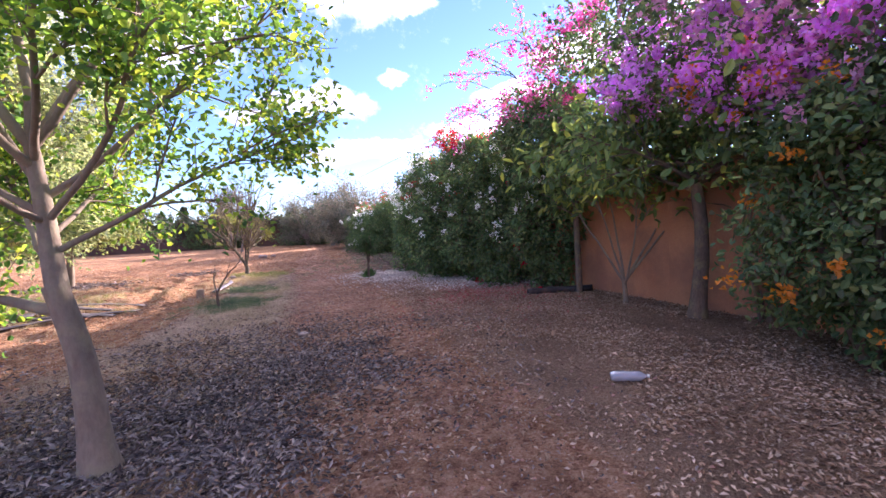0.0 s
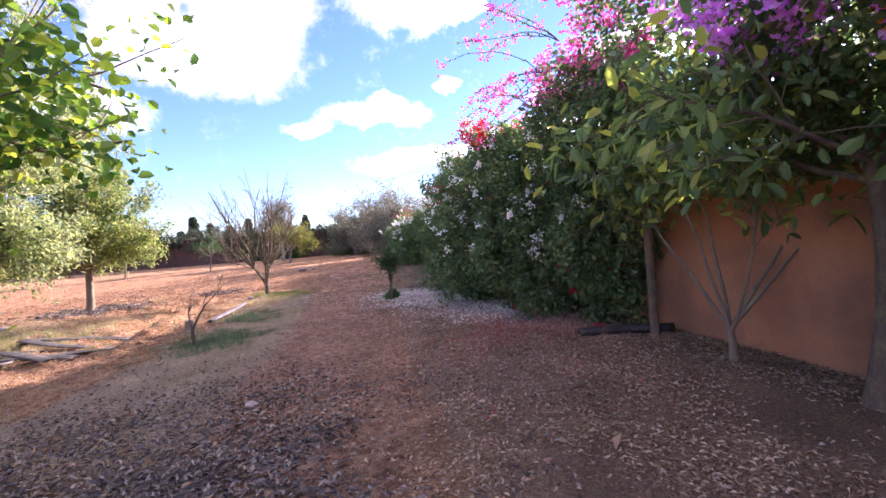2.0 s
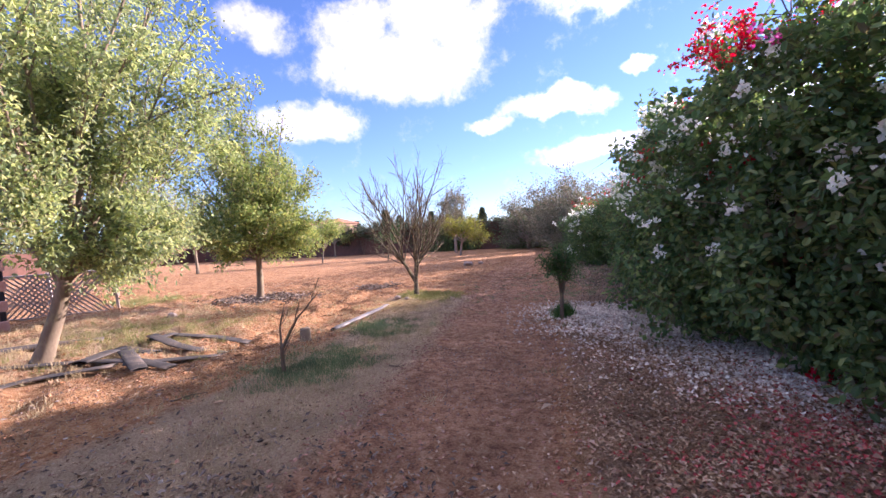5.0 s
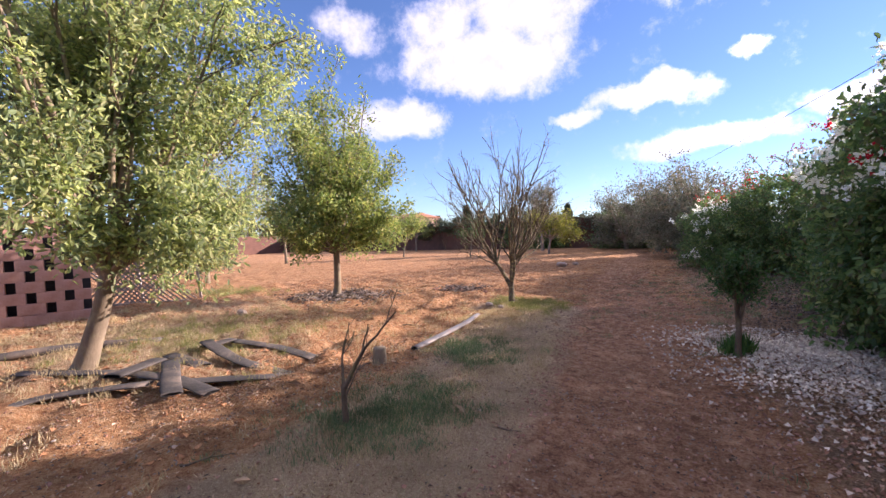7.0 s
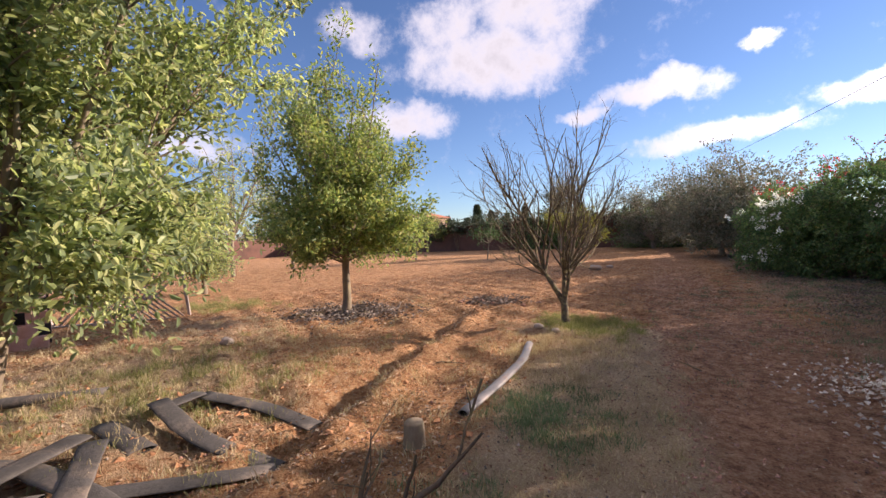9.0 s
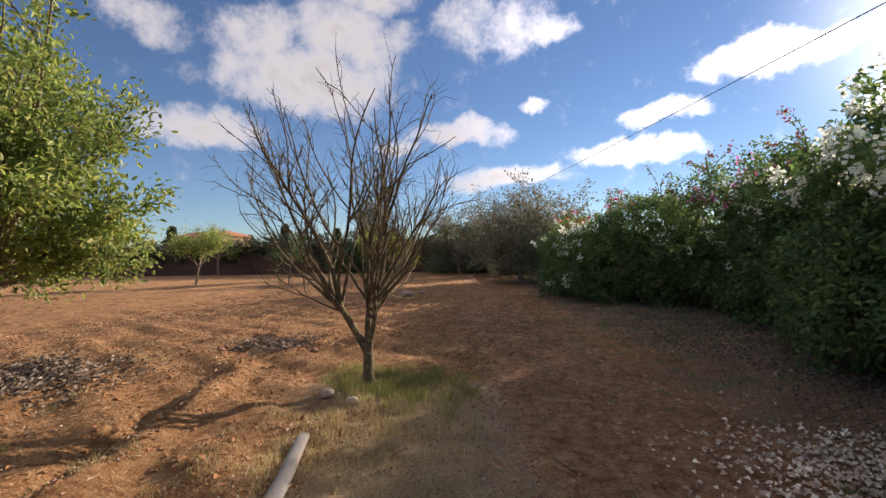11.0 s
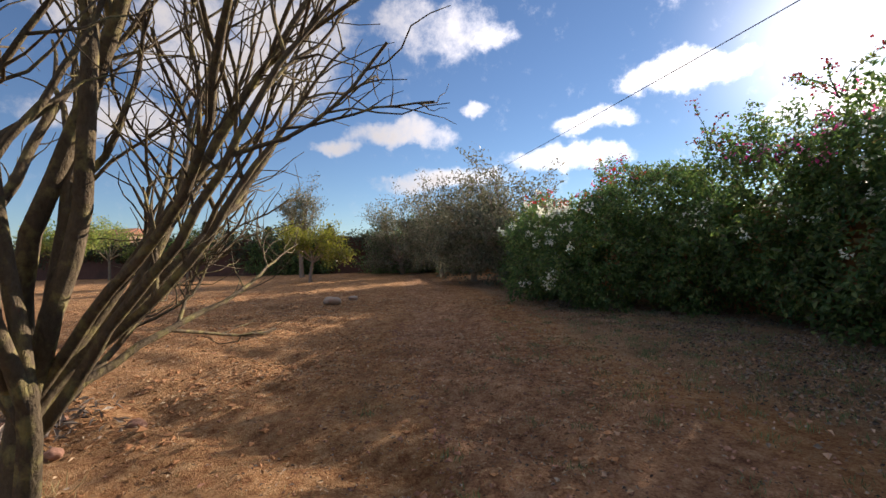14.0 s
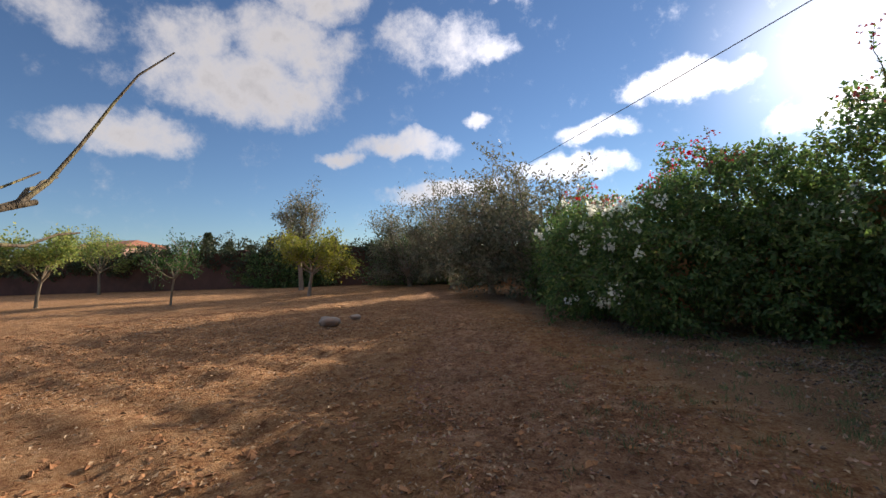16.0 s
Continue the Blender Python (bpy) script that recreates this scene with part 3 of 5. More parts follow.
def stems(base, count, high, spread_, r, lean=(0, 0)):
    lines = []
    for k in range(count):
        a = 2 * math.pi * k / count + RNG.uniform(-0.4, 0.4)
        d = np.array([math.cos(a) * spread_ + lean[0], math.sin(a) * spread_ + lean[1], 1.0])
        l = grow(np.array(base) + np.array([math.cos(a), math.sin(a), 0]) * r, d, high * RNG.uniform(0.85, 1.1), r * RNG.uniform(0.7, 1), r * 0.3, 0.1, 0.08, 9)
        lines.append(l)
        for _ in range(2):
            p, dd, rr = along_line(l, RNG.uniform(0.35, 0.8))
            lines.append(grow(p, fork(dd, 0.6, RNG.uniform(0, 6.3)), high * 0.45, rr * 0.6, rr * 0.2, 0.15, 0.05, 6))
    return lines


def shrub(label, foot, blobs, per, leaves, size, width, mat, flowers=(), woody=None, name="bougainvillea", bark=None, reach=0.16, category="shrub", rough=0.35, inner=0.6):
    """A big climbing shrub: stems, foliage and bunches of bracts. flowers: (kind, centre, spread, bunches, bracts, size)."""
    fz = float(height(foot[0], foot[1]))
    ob = thing(name, foot[0], foot[1], fz, label, category)
    lines = woody or stems((0, 0, -0.05), 4, 2.2, 0.16, 0.045)
    for line in lines:
        child("stem", tubes("stem", [line], bark or BARK_DARK), ob)
    at, out_, far_out = clumps(blobs, per, rough, inner)
    foliage("foliage", at, out_, leaves, size, width, reach, mat, ob)
    for kind, mat_f, centre, wide, bunches, count, fsize, text in flowers:
        d = (at - np.array(centre)) / np.array(wide)
        near = np.where(((d ** 2).sum(1) < 1) & (far_out > 0.86) & (out_ @ np.array([-0.9, -0.4, 0.35]) > 0.05))[0]
        if len(near) == 0:
            continue
        chosen = RNG.choice(near, min(bunches, len(near)), replace=False)
        bracts(kind, at[chosen] + out_[chosen] * 0.16, out_[chosen], count, fsize, 0.052, mat_f, ob, text)
    return ob


def tree(name, label, x, y, trunk, limbs, twigs, mat_bark, mat_leaf=None, leaf=(0.06, 0.035), per_twig=26, category="tree", twig_len=0.6, sides=8,
         limb_bend=0.1, droop=0.2, flare=1.5, low=0.25, lift=0.06, crown_label="", twig_r=0.006, sub=(3, 0.5), spray=0.09, leaf_from=0.15, top_steps=10, forks=(), oval=False, crook=0.16, clear=None):
    """A tree. trunk: height, radius, lean x, lean y. limbs: (height share, bearing, angle from upright, length, radius).
    clear: two points and a radius, a way beside the tree kept free of branches."""
    z = float(height(x, y))
    ob = thing(name, x, y, z, label, category)
    high, r, lx, ly = trunk
    line = grow((0, 0, -0.08), (lx, ly, 1), high + 0.08, r, r * 0.72, 0.035, 0.0, 10)
    k = np.linspace(0, 1, len(line[1]))
    line = (line[0], line[1] * (1 + (flare - 1) * np.exp(-k * 9)))
    main, fine, ends = [line], [], []

    def blocks(branch, way_):
        if way_ is None:
            return False
        p0, p1 = np.array(way_[0]), np.array(way_[1])
        q = branch[0] + np.array([x, y, z]) - p0
        k = np.clip(q @ (p1 - p0) / ((p1 - p0) @ (p1 - p0)), 0, 1)
        return bool((np.linalg.norm(q - k[:, None] * (p1 - p0), axis=1) < way_[2]).any())

    for share, bearing, angle, length, lr in forks:
        p, d, rr = along_line(line, share)
        a = radians(bearing)
        d0 = np.array([-math.sin(a) * math.sin(radians(angle)), math.cos(a) * math.sin(radians(angle)), math.cos(radians(angle))])
        main.append(grow(p - d * 0.08, d0, length, lr, lr * 0.62, 0.04, 0.01, 8))
    for share, bearing, angle, length, lr, *of in limbs:
        p, d, rr = along_line(main[of[0]] if of else line, share)
        a = radians(bearing)
        d0 = np.array([-math.sin(a) * math.sin(radians(angle)), math.cos(a) * math.sin(radians(angle)), math.cos(radians(angle))])
        limb = grow(p - d * 0.03, d0, length, lr, lr * 0.22, limb_bend, lift, top_steps)
        if blocks(limb, clear):
            continue
        main.append(limb)
        for _ in range(sub[0]):
            p, d, rr = along_line(limb, RNG.uniform(low, 0.85))
            b = grow(p, fork(d, RNG.uniform(0.4, 0.9), RNG.uniform(0, 6.3)), length * sub[1] * RNG.uniform(0.6, 1.1), rr * 0.65, twig_r * 1.3, limb_bend * 1.3, lift, 7)
            if blocks(b, clear):
                continue
            fine.append(b)
            for _ in range(twigs):
                p2, d2, r2 = along_line(b, RNG.uniform(0.2, 1.0))
                t = grow(p2, fork(d2, RNG.uniform(0.3, 0.9), RNG.uniform(0, 6.3)), twig_len * RNG.uniform(0.5, 1.2), min(r2, twig_r), twig_r * 0.35, crook, lift, 5)
                ends.append(t)
        for _ in range(twigs * 2):
            p2, d2, r2 = along_line(limb, RNG.uniform(low + 0.1, 1.0))
            t = grow(p2, fork(d2, RNG.uniform(0.3, 0.9), RNG.uniform(0, 6.3)), twig_len * RNG.uniform(0.6, 1.3), min(r2, twig_r), twig_r * 0.35, crook, lift, 5)
            ends.append(t)
    ends = [t for t in ends if not blocks(t, clear)]
    child("trunk", tubes("trunk", main[:1], mat_bark, sides + 4), ob)
    for line in main[1:]:
        child("limb", tubes("limb", [line], mat_bark, sides), ob)
    tagged(child("brushwood", tubes("brushwood", fine + ends, mat_bark, 3 if mat_leaf else 5), ob), kind="stuff")
    if mat_leaf:
        P, D = [], []
        for t in ends + fine:
            n = per_twig
            f = RNG.uniform(leaf_from, 1.0, n) * (len(t[0]) - 1)
            i = np.minimum(f.astype(int), len(t[0]) - 2)
            seg = t[0][i + 1] - t[0][i]
            P.append(t[0][i] + seg * (f - i)[:, None] + RNG.normal(size=(n, 3)) * spray)
            D.append(unit(seg) * 0.5 + RNG.normal(size=(n, 3)) * 0.7 + np.array([0, 0, -droop]))
        P, D = np.concatenate(P), np.concatenate(D)
        keep = P[:, 2] > 0.05
        P, D = P[keep], D[keep]
        s = RNG.uniform(0.65, 1.2, len(P))
        face = np.array([0, 0, 1.0]) + RNG.normal(size=P.shape) * 0.6
        child("crown", leaf_mesh("crown", P, D, leaf[0] * s, leaf[1] * s, mat_leaf, face, oval=oval), ob, crown_label)["kind"] = "stuff"
    return ob


def ring(n, angle, length, r, start=0.0, share=(0.85, 1.0), jitter=12):
    """Limbs set round a trunk."""
    return [(RNG.uniform(*share), start + 360 * k / n + RNG.uniform(-jitter, jitter), angle * RNG.uniform(0.75, 1.2), length * RNG.uniform(0.85, 1.12), r * RNG.uniform(0.8, 1.1)) for k in range(n)]


# the tree beside the start of the trail
tree("carob_tree", "young carob tree with pale smooth trunk and bright green leaves", -2.34, 2.72, (1.25, 0.095, -0.06, 0.03),
     [(0.88, 85, 80, 1.5, 0.042), (0.3, -62, 58, 1.7, 0.022, 1), (0.5, -100, 55, 2.0, 0.024, 1), (0.65, -45, 48, 2.2, 0.026, 1), (0.75, 60, 46, 2.0, 0.028, 1), (0.85, 150, 42, 1.9, 0.028, 1),
      (1.0, 20, 15, 1.9, 0.04, 1), (1.0, 100, 28, 2.0, 0.036, 1), (1.0, -65, 38, 2.2, 0.032, 1), (0.9, -140, 45, 1.9, 0.026, 1), (1.0, -15, 32, 2.0, 0.03, 1), (0.5, 175, 56, 1.8, 0.022, 1),
      (0.55, 105, 60, 1.8, 0.024, 1), (0.4, 15, 62, 1.7, 0.02, 1), (0.2, 60, 62, 1.5, 0.026, 1)],
     5, BARK_PALE, LEAF_CAROB, (0.056, 0.043), 30, "tree", 0.46, 10, 0.09, 0.1, 1.7, 0.3, 0.02, "bright green leaves with light through them", sub=(6, 0.42), spray=0.085, oval=True,
     forks=[(0.99, 40, 6, 1.05, 0.066)])

# the tree above the heap of old sheeting
tree("field_tree", "broad leafy tree with smooth pale leaning trunk", -8.6, 7.45, (1.35, 0.125, 0.25, 0.31),
     ring(10, 20, 5.0, 0.05, 10) + [(s, b, a * (0.62 if 90 < b % 360 < 230 else 1.1), n, lr) for s, b, a, n, lr in ring(13, 31, 3.7, 0.036, 30, (0.9, 1.0))] + [(1.0, b, 64, 1.9, 0.026) for b in (-120, -90, -60, -35, -10, 15)],
     5, BARK_PALE, LEAF_FIELD, (0.08, 0.037), 50, "tree", 0.55, 9, 0.08, 0.2, 1.35, 0.2, 0.02, "grey-green to yellow-green leaves", sub=(6, 0.31), spray=0.085, oval=True)

# the slimmer tree farther into the field
tree("field_tree", "slender pyramidal tree with straight pale trunk", -11.9, 13.7, (1.5, 0.11, 0.0, 0.0),
     ring(9, 13, 3.95, 0.04, 0) + ring(12, 33, 3.15, 0.03, 20, (0.8, 1.0)) + ring(13, 66, 2.0, 0.022, 0, (0.75, 1.0)),
     5, BARK_PALE, LEAF_GREY, (0.10, 0.045), 26, "tree", 0.5, 8, 0.07, 0.15, 1.3, 0.2, 0.03, "grey-green leaves", sub=(6, 0.36), spray=0.1, oval=True)

# the leafless tree
tree("bare_tree", "leafless vase-shaped tree with lichen on its dark branches", -6.71, 14.73, (0.5, 0.08, -0.02, 0.02),
     [(s, b, a, n, lr * 0.86, f) for s, b, a, n, lr, f in ((0.98, 100, 38, 2.4, 0.034, 1), (1.0, 75, 22, 2.7, 0.036, 1), (0.9, 60, 42, 2.2, 0.028, 1), (1.0, 140, 30, 2.4, 0.03, 1), (1.0, 20, 30, 2.4, 0.028, 1), (0.95, 160, 42, 1.8, 0.022, 1),
      (1.0, 110, 12, 2.7, 0.03, 1),
      (1.0, -70, 22, 2.5, 0.036, 2), (1.0, 0, 12, 2.8, 0.036, 2), (0.9, -25, 34, 2.2, 0.03, 2), (1.0, -120, 28, 2.2, 0.03, 2), (0.95, 180, 18, 2.7, 0.03, 2), (0.8, -80, 44, 1.8, 0.024, 2), (1.0, -150, 42, 1.8, 0.024, 2),
      (0.9, -14, 46, 1.7, 0.021, 2), (1.0, -60, 42, 1.85, 0.023, 2), (0.95, -40, 40, 2.1, 0.026, 2), (0.9, 40, 44, 2.0, 0.022, 2),
      (1.0, -46, 52, 1.6, 0.024, 2), (1.0, -22, 46, 2.3, 0.028, 2), (0.9, 8, 70, 1.6, 0.02, 2), (0.8, 22, 74, 1.4, 0.018, 2), (0.95, 98, 78, 1.15, 0.018, 1), (0.9, 84, 60, 2.5, 0.025, 1), (1.0, 112, 56, 2.5, 0.025, 1),
      (1.0, 30, 10, 2.6, 0.026, 3), (1.0, 130, 16, 2.5, 0.025, 3), (0.9, -150, 20, 2.4, 0.024, 3), (0.8, 80, 26, 2.3, 0.022, 3))],
     6, BARK_LICHEN, None, twig_len=0.34, limb_bend=0.1, low=0.26, lift=0.045, sub=(5, 0.42), twig_r=0.0038, sides=9, flare=1.3, top_steps=16, crook=0.24, clear=((-5.0, 12.6, 1.35), (-6.1, 16.2, 1.35), 0.42),
     forks=[(0.98, 100, 30, 0.68, 0.057), (0.98, -60, 4, 0.55, 0.056), (0.98, -95, 11, 0.66, 0.038)])

# the small clipped tree by the hedge
tree("small_tree", "small bushy tree with dark forked trunk", -2.23, 12.7, (0.52, 0.04, 0.06, 0.0), ring(5, 20, 0.68, 0.022, 0), 3, BARK_DARK, LEAF_BUSH, (0.055, 0.027), 20,
     "tree", 0.2, 7, 0.1, 0.1, 1.3, 0.3, 0.08, "dense dark green leaves", sub=(5, 0.5), spray=0.06)

# the dead forked sapling
tree("dead_sapling", "dry forked sapling without leaves", -4.58, 8.58, (0.34, 0.03, 0.05, 0.0), [(1.0, -55, 30, 0.88, 0.022), (0.95, 60, 28, 0.6, 0.016), (0.8, 20, 50, 0.4, 0.009)], 1,
     BARK_DARK, None, twig_len=0.16, sub=(2, 0.35), twig_r=0.004, sides=6, lift=0.02, limb_bend=0.08)

# ---------------------------------------------------------------- shrubs along the garden wall
tree("broadleaf_shrub", "broad-leaved shrub with thin grey stems before the wall", 2.82, 6.7, (0.35, 0.045, 0, 0), [(1.0, 70, 30, 1.9, 0.022), (1.0, 110, 18, 2.0, 0.02), (1.0, -70, 38, 1.9, 0.025), (1.0, 0, 14, 2.2, 0.022), (0.9, 180, 35, 1.8, 0.02), (1.0, -120, 30, 2.0, 0.022)],
     5, BARK_PALE, LEAF_SHRUB, (0.155, 0.066), 10, "shrub", 0.6, 7, 0.06, 0.75, 1.2, 0.54, 0.05, "broad drooping leaves", sub=(5, 0.55), spray=0.12, leaf_from=0.3, oval=True)
tree("broadleaf_tree", "dark-trunked small tree before the garden wall", 3.25, 5.55, (1.85, 0.10, 0.07, 0.02), ring(10, 64, 1.7, 0.03, 20, (0.9, 1.0)), 4, BARK_DARK, LEAF_SHRUB, (0.15, 0.066), 8, "tree", 0.5, 8, 0.1, 0.4, 1.4,
     0.3, 0.02, "broad glossy leaves", sub=(5, 0.5), spray=0.12, oval=True)

shrub("tall bougainvillea with magenta and orange bracts above the wall", (3.9, 5.2),
      [(3.3, 4.6, 3.6, 1.3, 1.5, 1.1, 0.8), (3.0, 6.3, 3.7, 1.3, 1.6, 1.3, 0.85), (4.3, 3.2, 3.3, 1.5, 1.6, 1.3, 0.8), (2.6, 7.6, 3.5, 1.0, 1.2, 1.4, 0.8), (3.8, 5.6, 4.6, 1.4, 1.8, 0.9, 0.6), (3.2, 5.2, 2.9, 0.8, 1.2, 0.6, 0.9), (3.7, 4.4, 2.4, 0.8, 2.2, 0.55, 0.7)],
      950, 7, 0.075, 0.045, LEAF_HEDGE,
      [("blossom", FLOWER_MAGENTA, (3.25, 4.3, 3.0), (0.75, 0.8, 0.55), 190, 30, 0.058, "bright magenta bracts"), ("blossom", FLOWER_MAGENTA, (2.75, 5.4, 3.25), (0.8, 1.0, 0.5), 100, 28, 0.056, "bright magenta bracts"), ("blossom", FLOWER_DUSTY, (3.3, 3.9, 4.0), (1.3, 1.8, 0.8), 180, 26, 0.058, "dull dusty pink bracts"),
       ("blossom", FLOWER_DUSTY, (3.7, 2.9, 3.2), (1.5, 1.5, 1.2), 150, 26, 0.056, "dull dusty pink bracts"), ("blossom", FLOWER_ORANGE, (2.9, 4.3, 2.95), (0.5, 0.5, 0.4), 12, 24, 0.055, "orange bracts"), ("blossom", FLOWER_MAGENTA, (3.8, 3.1, 3.2), (1.0, 1.0, 0.7), 130, 28, 0.058, "bright magenta bracts"), ("blossom", FLOWER_PINK, (2.2, 7.6, 4.3), (0.9, 1.2, 1.2), 140, 16, 0.05, "crimson pink bracts")])
shrub("dense bougainvillea bush with scattered orange bracts", (3.6, 3.6),
      [(3.7, 3.5, 1.4, 0.9, 1.0, 1.3, 1.2), (4.3, 2.4, 1.5, 0.9, 1.1, 1.4, 1.0), (3.9, 3.0, 2.15, 1.1, 1.2, 0.7, 0.8)], 1300, 8, 0.075, 0.045, LEAF_HEDGE,
      [("blossom", FLOWER_ORANGE, (3.0, 3.4, 1.8), (0.8, 1.0, 1.5), 12, 22, 0.055, "orange bracts")])

HEDGE_LABEL = "dense dark green bougainvillea hedge with white and red bracts"
shrub(HEDGE_LABEL, on_wall(9.3, 0.5),
      [(*on_wall(9.2, 0.4), 1.4, 0.75, 0.9, 1.3, 1.0), (*on_wall(10.1, 0.55), 1.3, 0.85, 1.0, 1.3, 1.0), (*on_wall(9.0, 0.5), 3.0, 1.0, 1.4, 1.0, 1.1)], 1700, 7, 0.09, 0.054, LEAF_HEDGE,
      [("blossom", FLOWER_WHITE, (1.6, 9.6, 2.3), (1.2, 1.4, 1.2), 26, 22, 0.058, "white bracts"), ("blossom", FLOWER_PINK, (1.5, 8.8, 4.0), (1.2, 1.4, 0.7), 60, 16, 0.05, "crimson pink bracts"),
       ("blossom", FLOWER_RED, (1.2, 9.3, 1.4), (1.2, 1.6, 1.3), 7, 20, 0.055, "red bracts")])
shrub(HEDGE_LABEL, on_wall(11.4, 0.8),
      [(*on_wall(11.0, 0.9), 1.3, 1.0, 1.1, 1.35, 1.0), (*on_wall(12.2, 1.1), 1.4, 1.1, 1.1, 1.4, 1.1), (*on_wall(11.6, 0.7), 2.8, 1.2, 1.5, 0.95, 1.1)], 1850, 7, 0.09, 0.054, LEAF_HEDGE,
      [("blossom", FLOWER_WHITE, (0.2, 11.6, 2.5), (1.6, 1.8, 1.4), 60, 22, 0.058, "white bracts"), ("blossom", FLOWER_RED, (0.6, 11.0, 3.6), (0.9, 0.8, 0.4), 30, 18, 0.05, "crimson bracts"),
       ("blossom", FLOWER_RED, (0.2, 11.3, 1.9), (1.4, 1.4, 1.4), 8, 22, 0.055, "red bracts")])
shrub(HEDGE_LABEL, on_wall(13.6, 1.0),
      [(*on_wall(13.4, 1.2), 1.2, 1.0, 1.1, 1.25, 1.0), (*on_wall(14.6, 1.4), 1.2, 1.0, 1.2, 1.25, 1.0), (*on_wall(13.9, 0.9), 2.75, 1.2, 1.4, 0.9, 1.1)], 1850, 7, 0.09, 0.054, LEAF_HEDGE,
      [("blossom", FLOWER_WHITE, (-0.9, 13.6, 3.0), (1.6, 2.2, 1.2), 80, 22, 0.058, "white bracts"), ("blossom", FLOWER_RED, (-0.7, 13.4, 2.6), (1.2, 1.5, 0.8), 7, 20, 0.052, "crimson bracts")])
shrub(HEDGE_LABEL, on_wall(16.2, 0.9),
      [(*on_wall(16.1, 1.3), 1.1, 1.0, 1.2, 1.15, 1.0), (*on_wall(17.5, 1.1), 1.1, 0.9, 1.1, 1.15, 1.0), (*on_wall(16.4, 0.9), 2.5, 1.2, 1.6, 0.95, 1.1)], 1700, 8, 0.084, 0.048, LEAF_HEDGE,
      [("blossom", FLOWER_WHITE, (-1.4, 16.0, 3.0), (1.6, 2.0, 1.1), 60, 26, 0.06, "white bracts")])
shrub(HEDGE_LABEL, on_wall(19.4, 0.5),
      [(*on_wall(19.3, 0.6), 1.3, 0.8, 1.2, 1.3, 1.0), (*on_wall(21.0, 0.5), 1.3, 0.8, 1.4, 1.3, 1.0), (*on_wall(20.0, 0.2), 2.55, 1.1, 1.9, 1.0, 1.4), (*on_wall(22.6, 0.7), 1.9, 1.1, 1.4, 1.65, 1.2)], 1450, 8, 0.095, 0.055, LEAF_HEDGE,
      [("blossom", FLOWER_WHITE, (-2.2, 20, 2.3), (1.5, 2.6, 1.4), 40, 10, 0.05, "white bracts"), ("blossom", FLOWER_PINK, (-1.5, 20, 3.0), (1.5, 2.0, 0.6), 26, 9, 0.05, "dull red bracts")])
shrub(HEDGE_LABEL, (-2.6, 24.6),
      [(-3.6, 24.2, 1.2, 1.3, 1.2, 1.25, 1.0), (-4.4, 26.0, 1.3, 1.2, 1.3, 1.3, 1.0), (-2.2, 24.8, 2.4, 1.5, 1.7, 0.95, 1.1), (-1.9, 23.4, 1.1, 1.1, 0.9, 1.1, 0.7)], 1600, 8, 0.095, 0.055, LEAF_HEDGE,
      [("blossom", FLOWER_WHITE, (-4.9, 24.6, 1.8), (1.5, 2.4, 1.3), 46, 20, 0.07, "white bracts"), ("blossom", FLOWER_RED, (-4.0, 25.2, 3.0), (1.5, 2.0, 0.7), 30, 10, 0.05, "red bracts")])
shrub(HEDGE_LABEL, on_wall(29.0, 1.2),
      [(*on_wall(28.0, 1.9), 1.3, 1.3, 1.6, 1.4, 1.0), (*on_wall(30.6, 1.5), 1.4, 1.3, 1.8, 1.5, 1.0), (*on_wall(33.4, 1.0), 1.4, 1.2, 1.8, 1.5, 1.0)], 1700, 7, 0.10, 0.06, LEAF_HEDGE)



def sprays(foot, starts, label, mat, length=1.5, bunches=6):
    """Long arching shoots with bracts strung along them."""
    ob = thing("bougainvillea_shoots", foot[0], foot[1], float(height(*foot)), label, "shrub")
    o = origin_of(ob)
    leaf_p, leaf_d, petal_p = [], [], []
    for x, y, z, dx, dy, dz in starts:
        for _ in range(4):
            line = grow((0, 0, 0), np.array([dx, dy, dz]) + RNG.normal(size=3) * 0.3, length * RNG.uniform(0.6, 1.15), 0.008, 0.002, 0.13, -0.10, 12)
            line = (line[0] + np.array([x, y, z]) - o, line[1])
            child("shoot", tubes("shoot", [line], BARK_DARK, 5), ob)
            for f in RNG.uniform(0.15, 1, 26):
                p, d, r = along_line(line, f)
                leaf_p.append(p)
                leaf_d.append(d + RNG.normal(size=3) * 0.6)
            for f in np.clip(RNG.normal(0.75, 0.25, bunches), 0.2, 1):
                p, d, r = along_line(line, f)
                petal_p.extend(p + RNG.normal(size=(9, 3)) * 0.045)
    leaf_p, leaf_d, petal_p = np.array(leaf_p), np.array(leaf_d), np.array(petal_p)
    tagged(child("foliage", leaf_mesh("foliage", leaf_p, leaf_d, 0.05, 0.03, LEAF_HEDGE), ob), kind="stuff")
    tagged(child("blossom", leaf_mesh("blossom", petal_p, RNG.normal(size=petal_p.shape), 0.044, 0.04, mat), ob), kind="stuff")


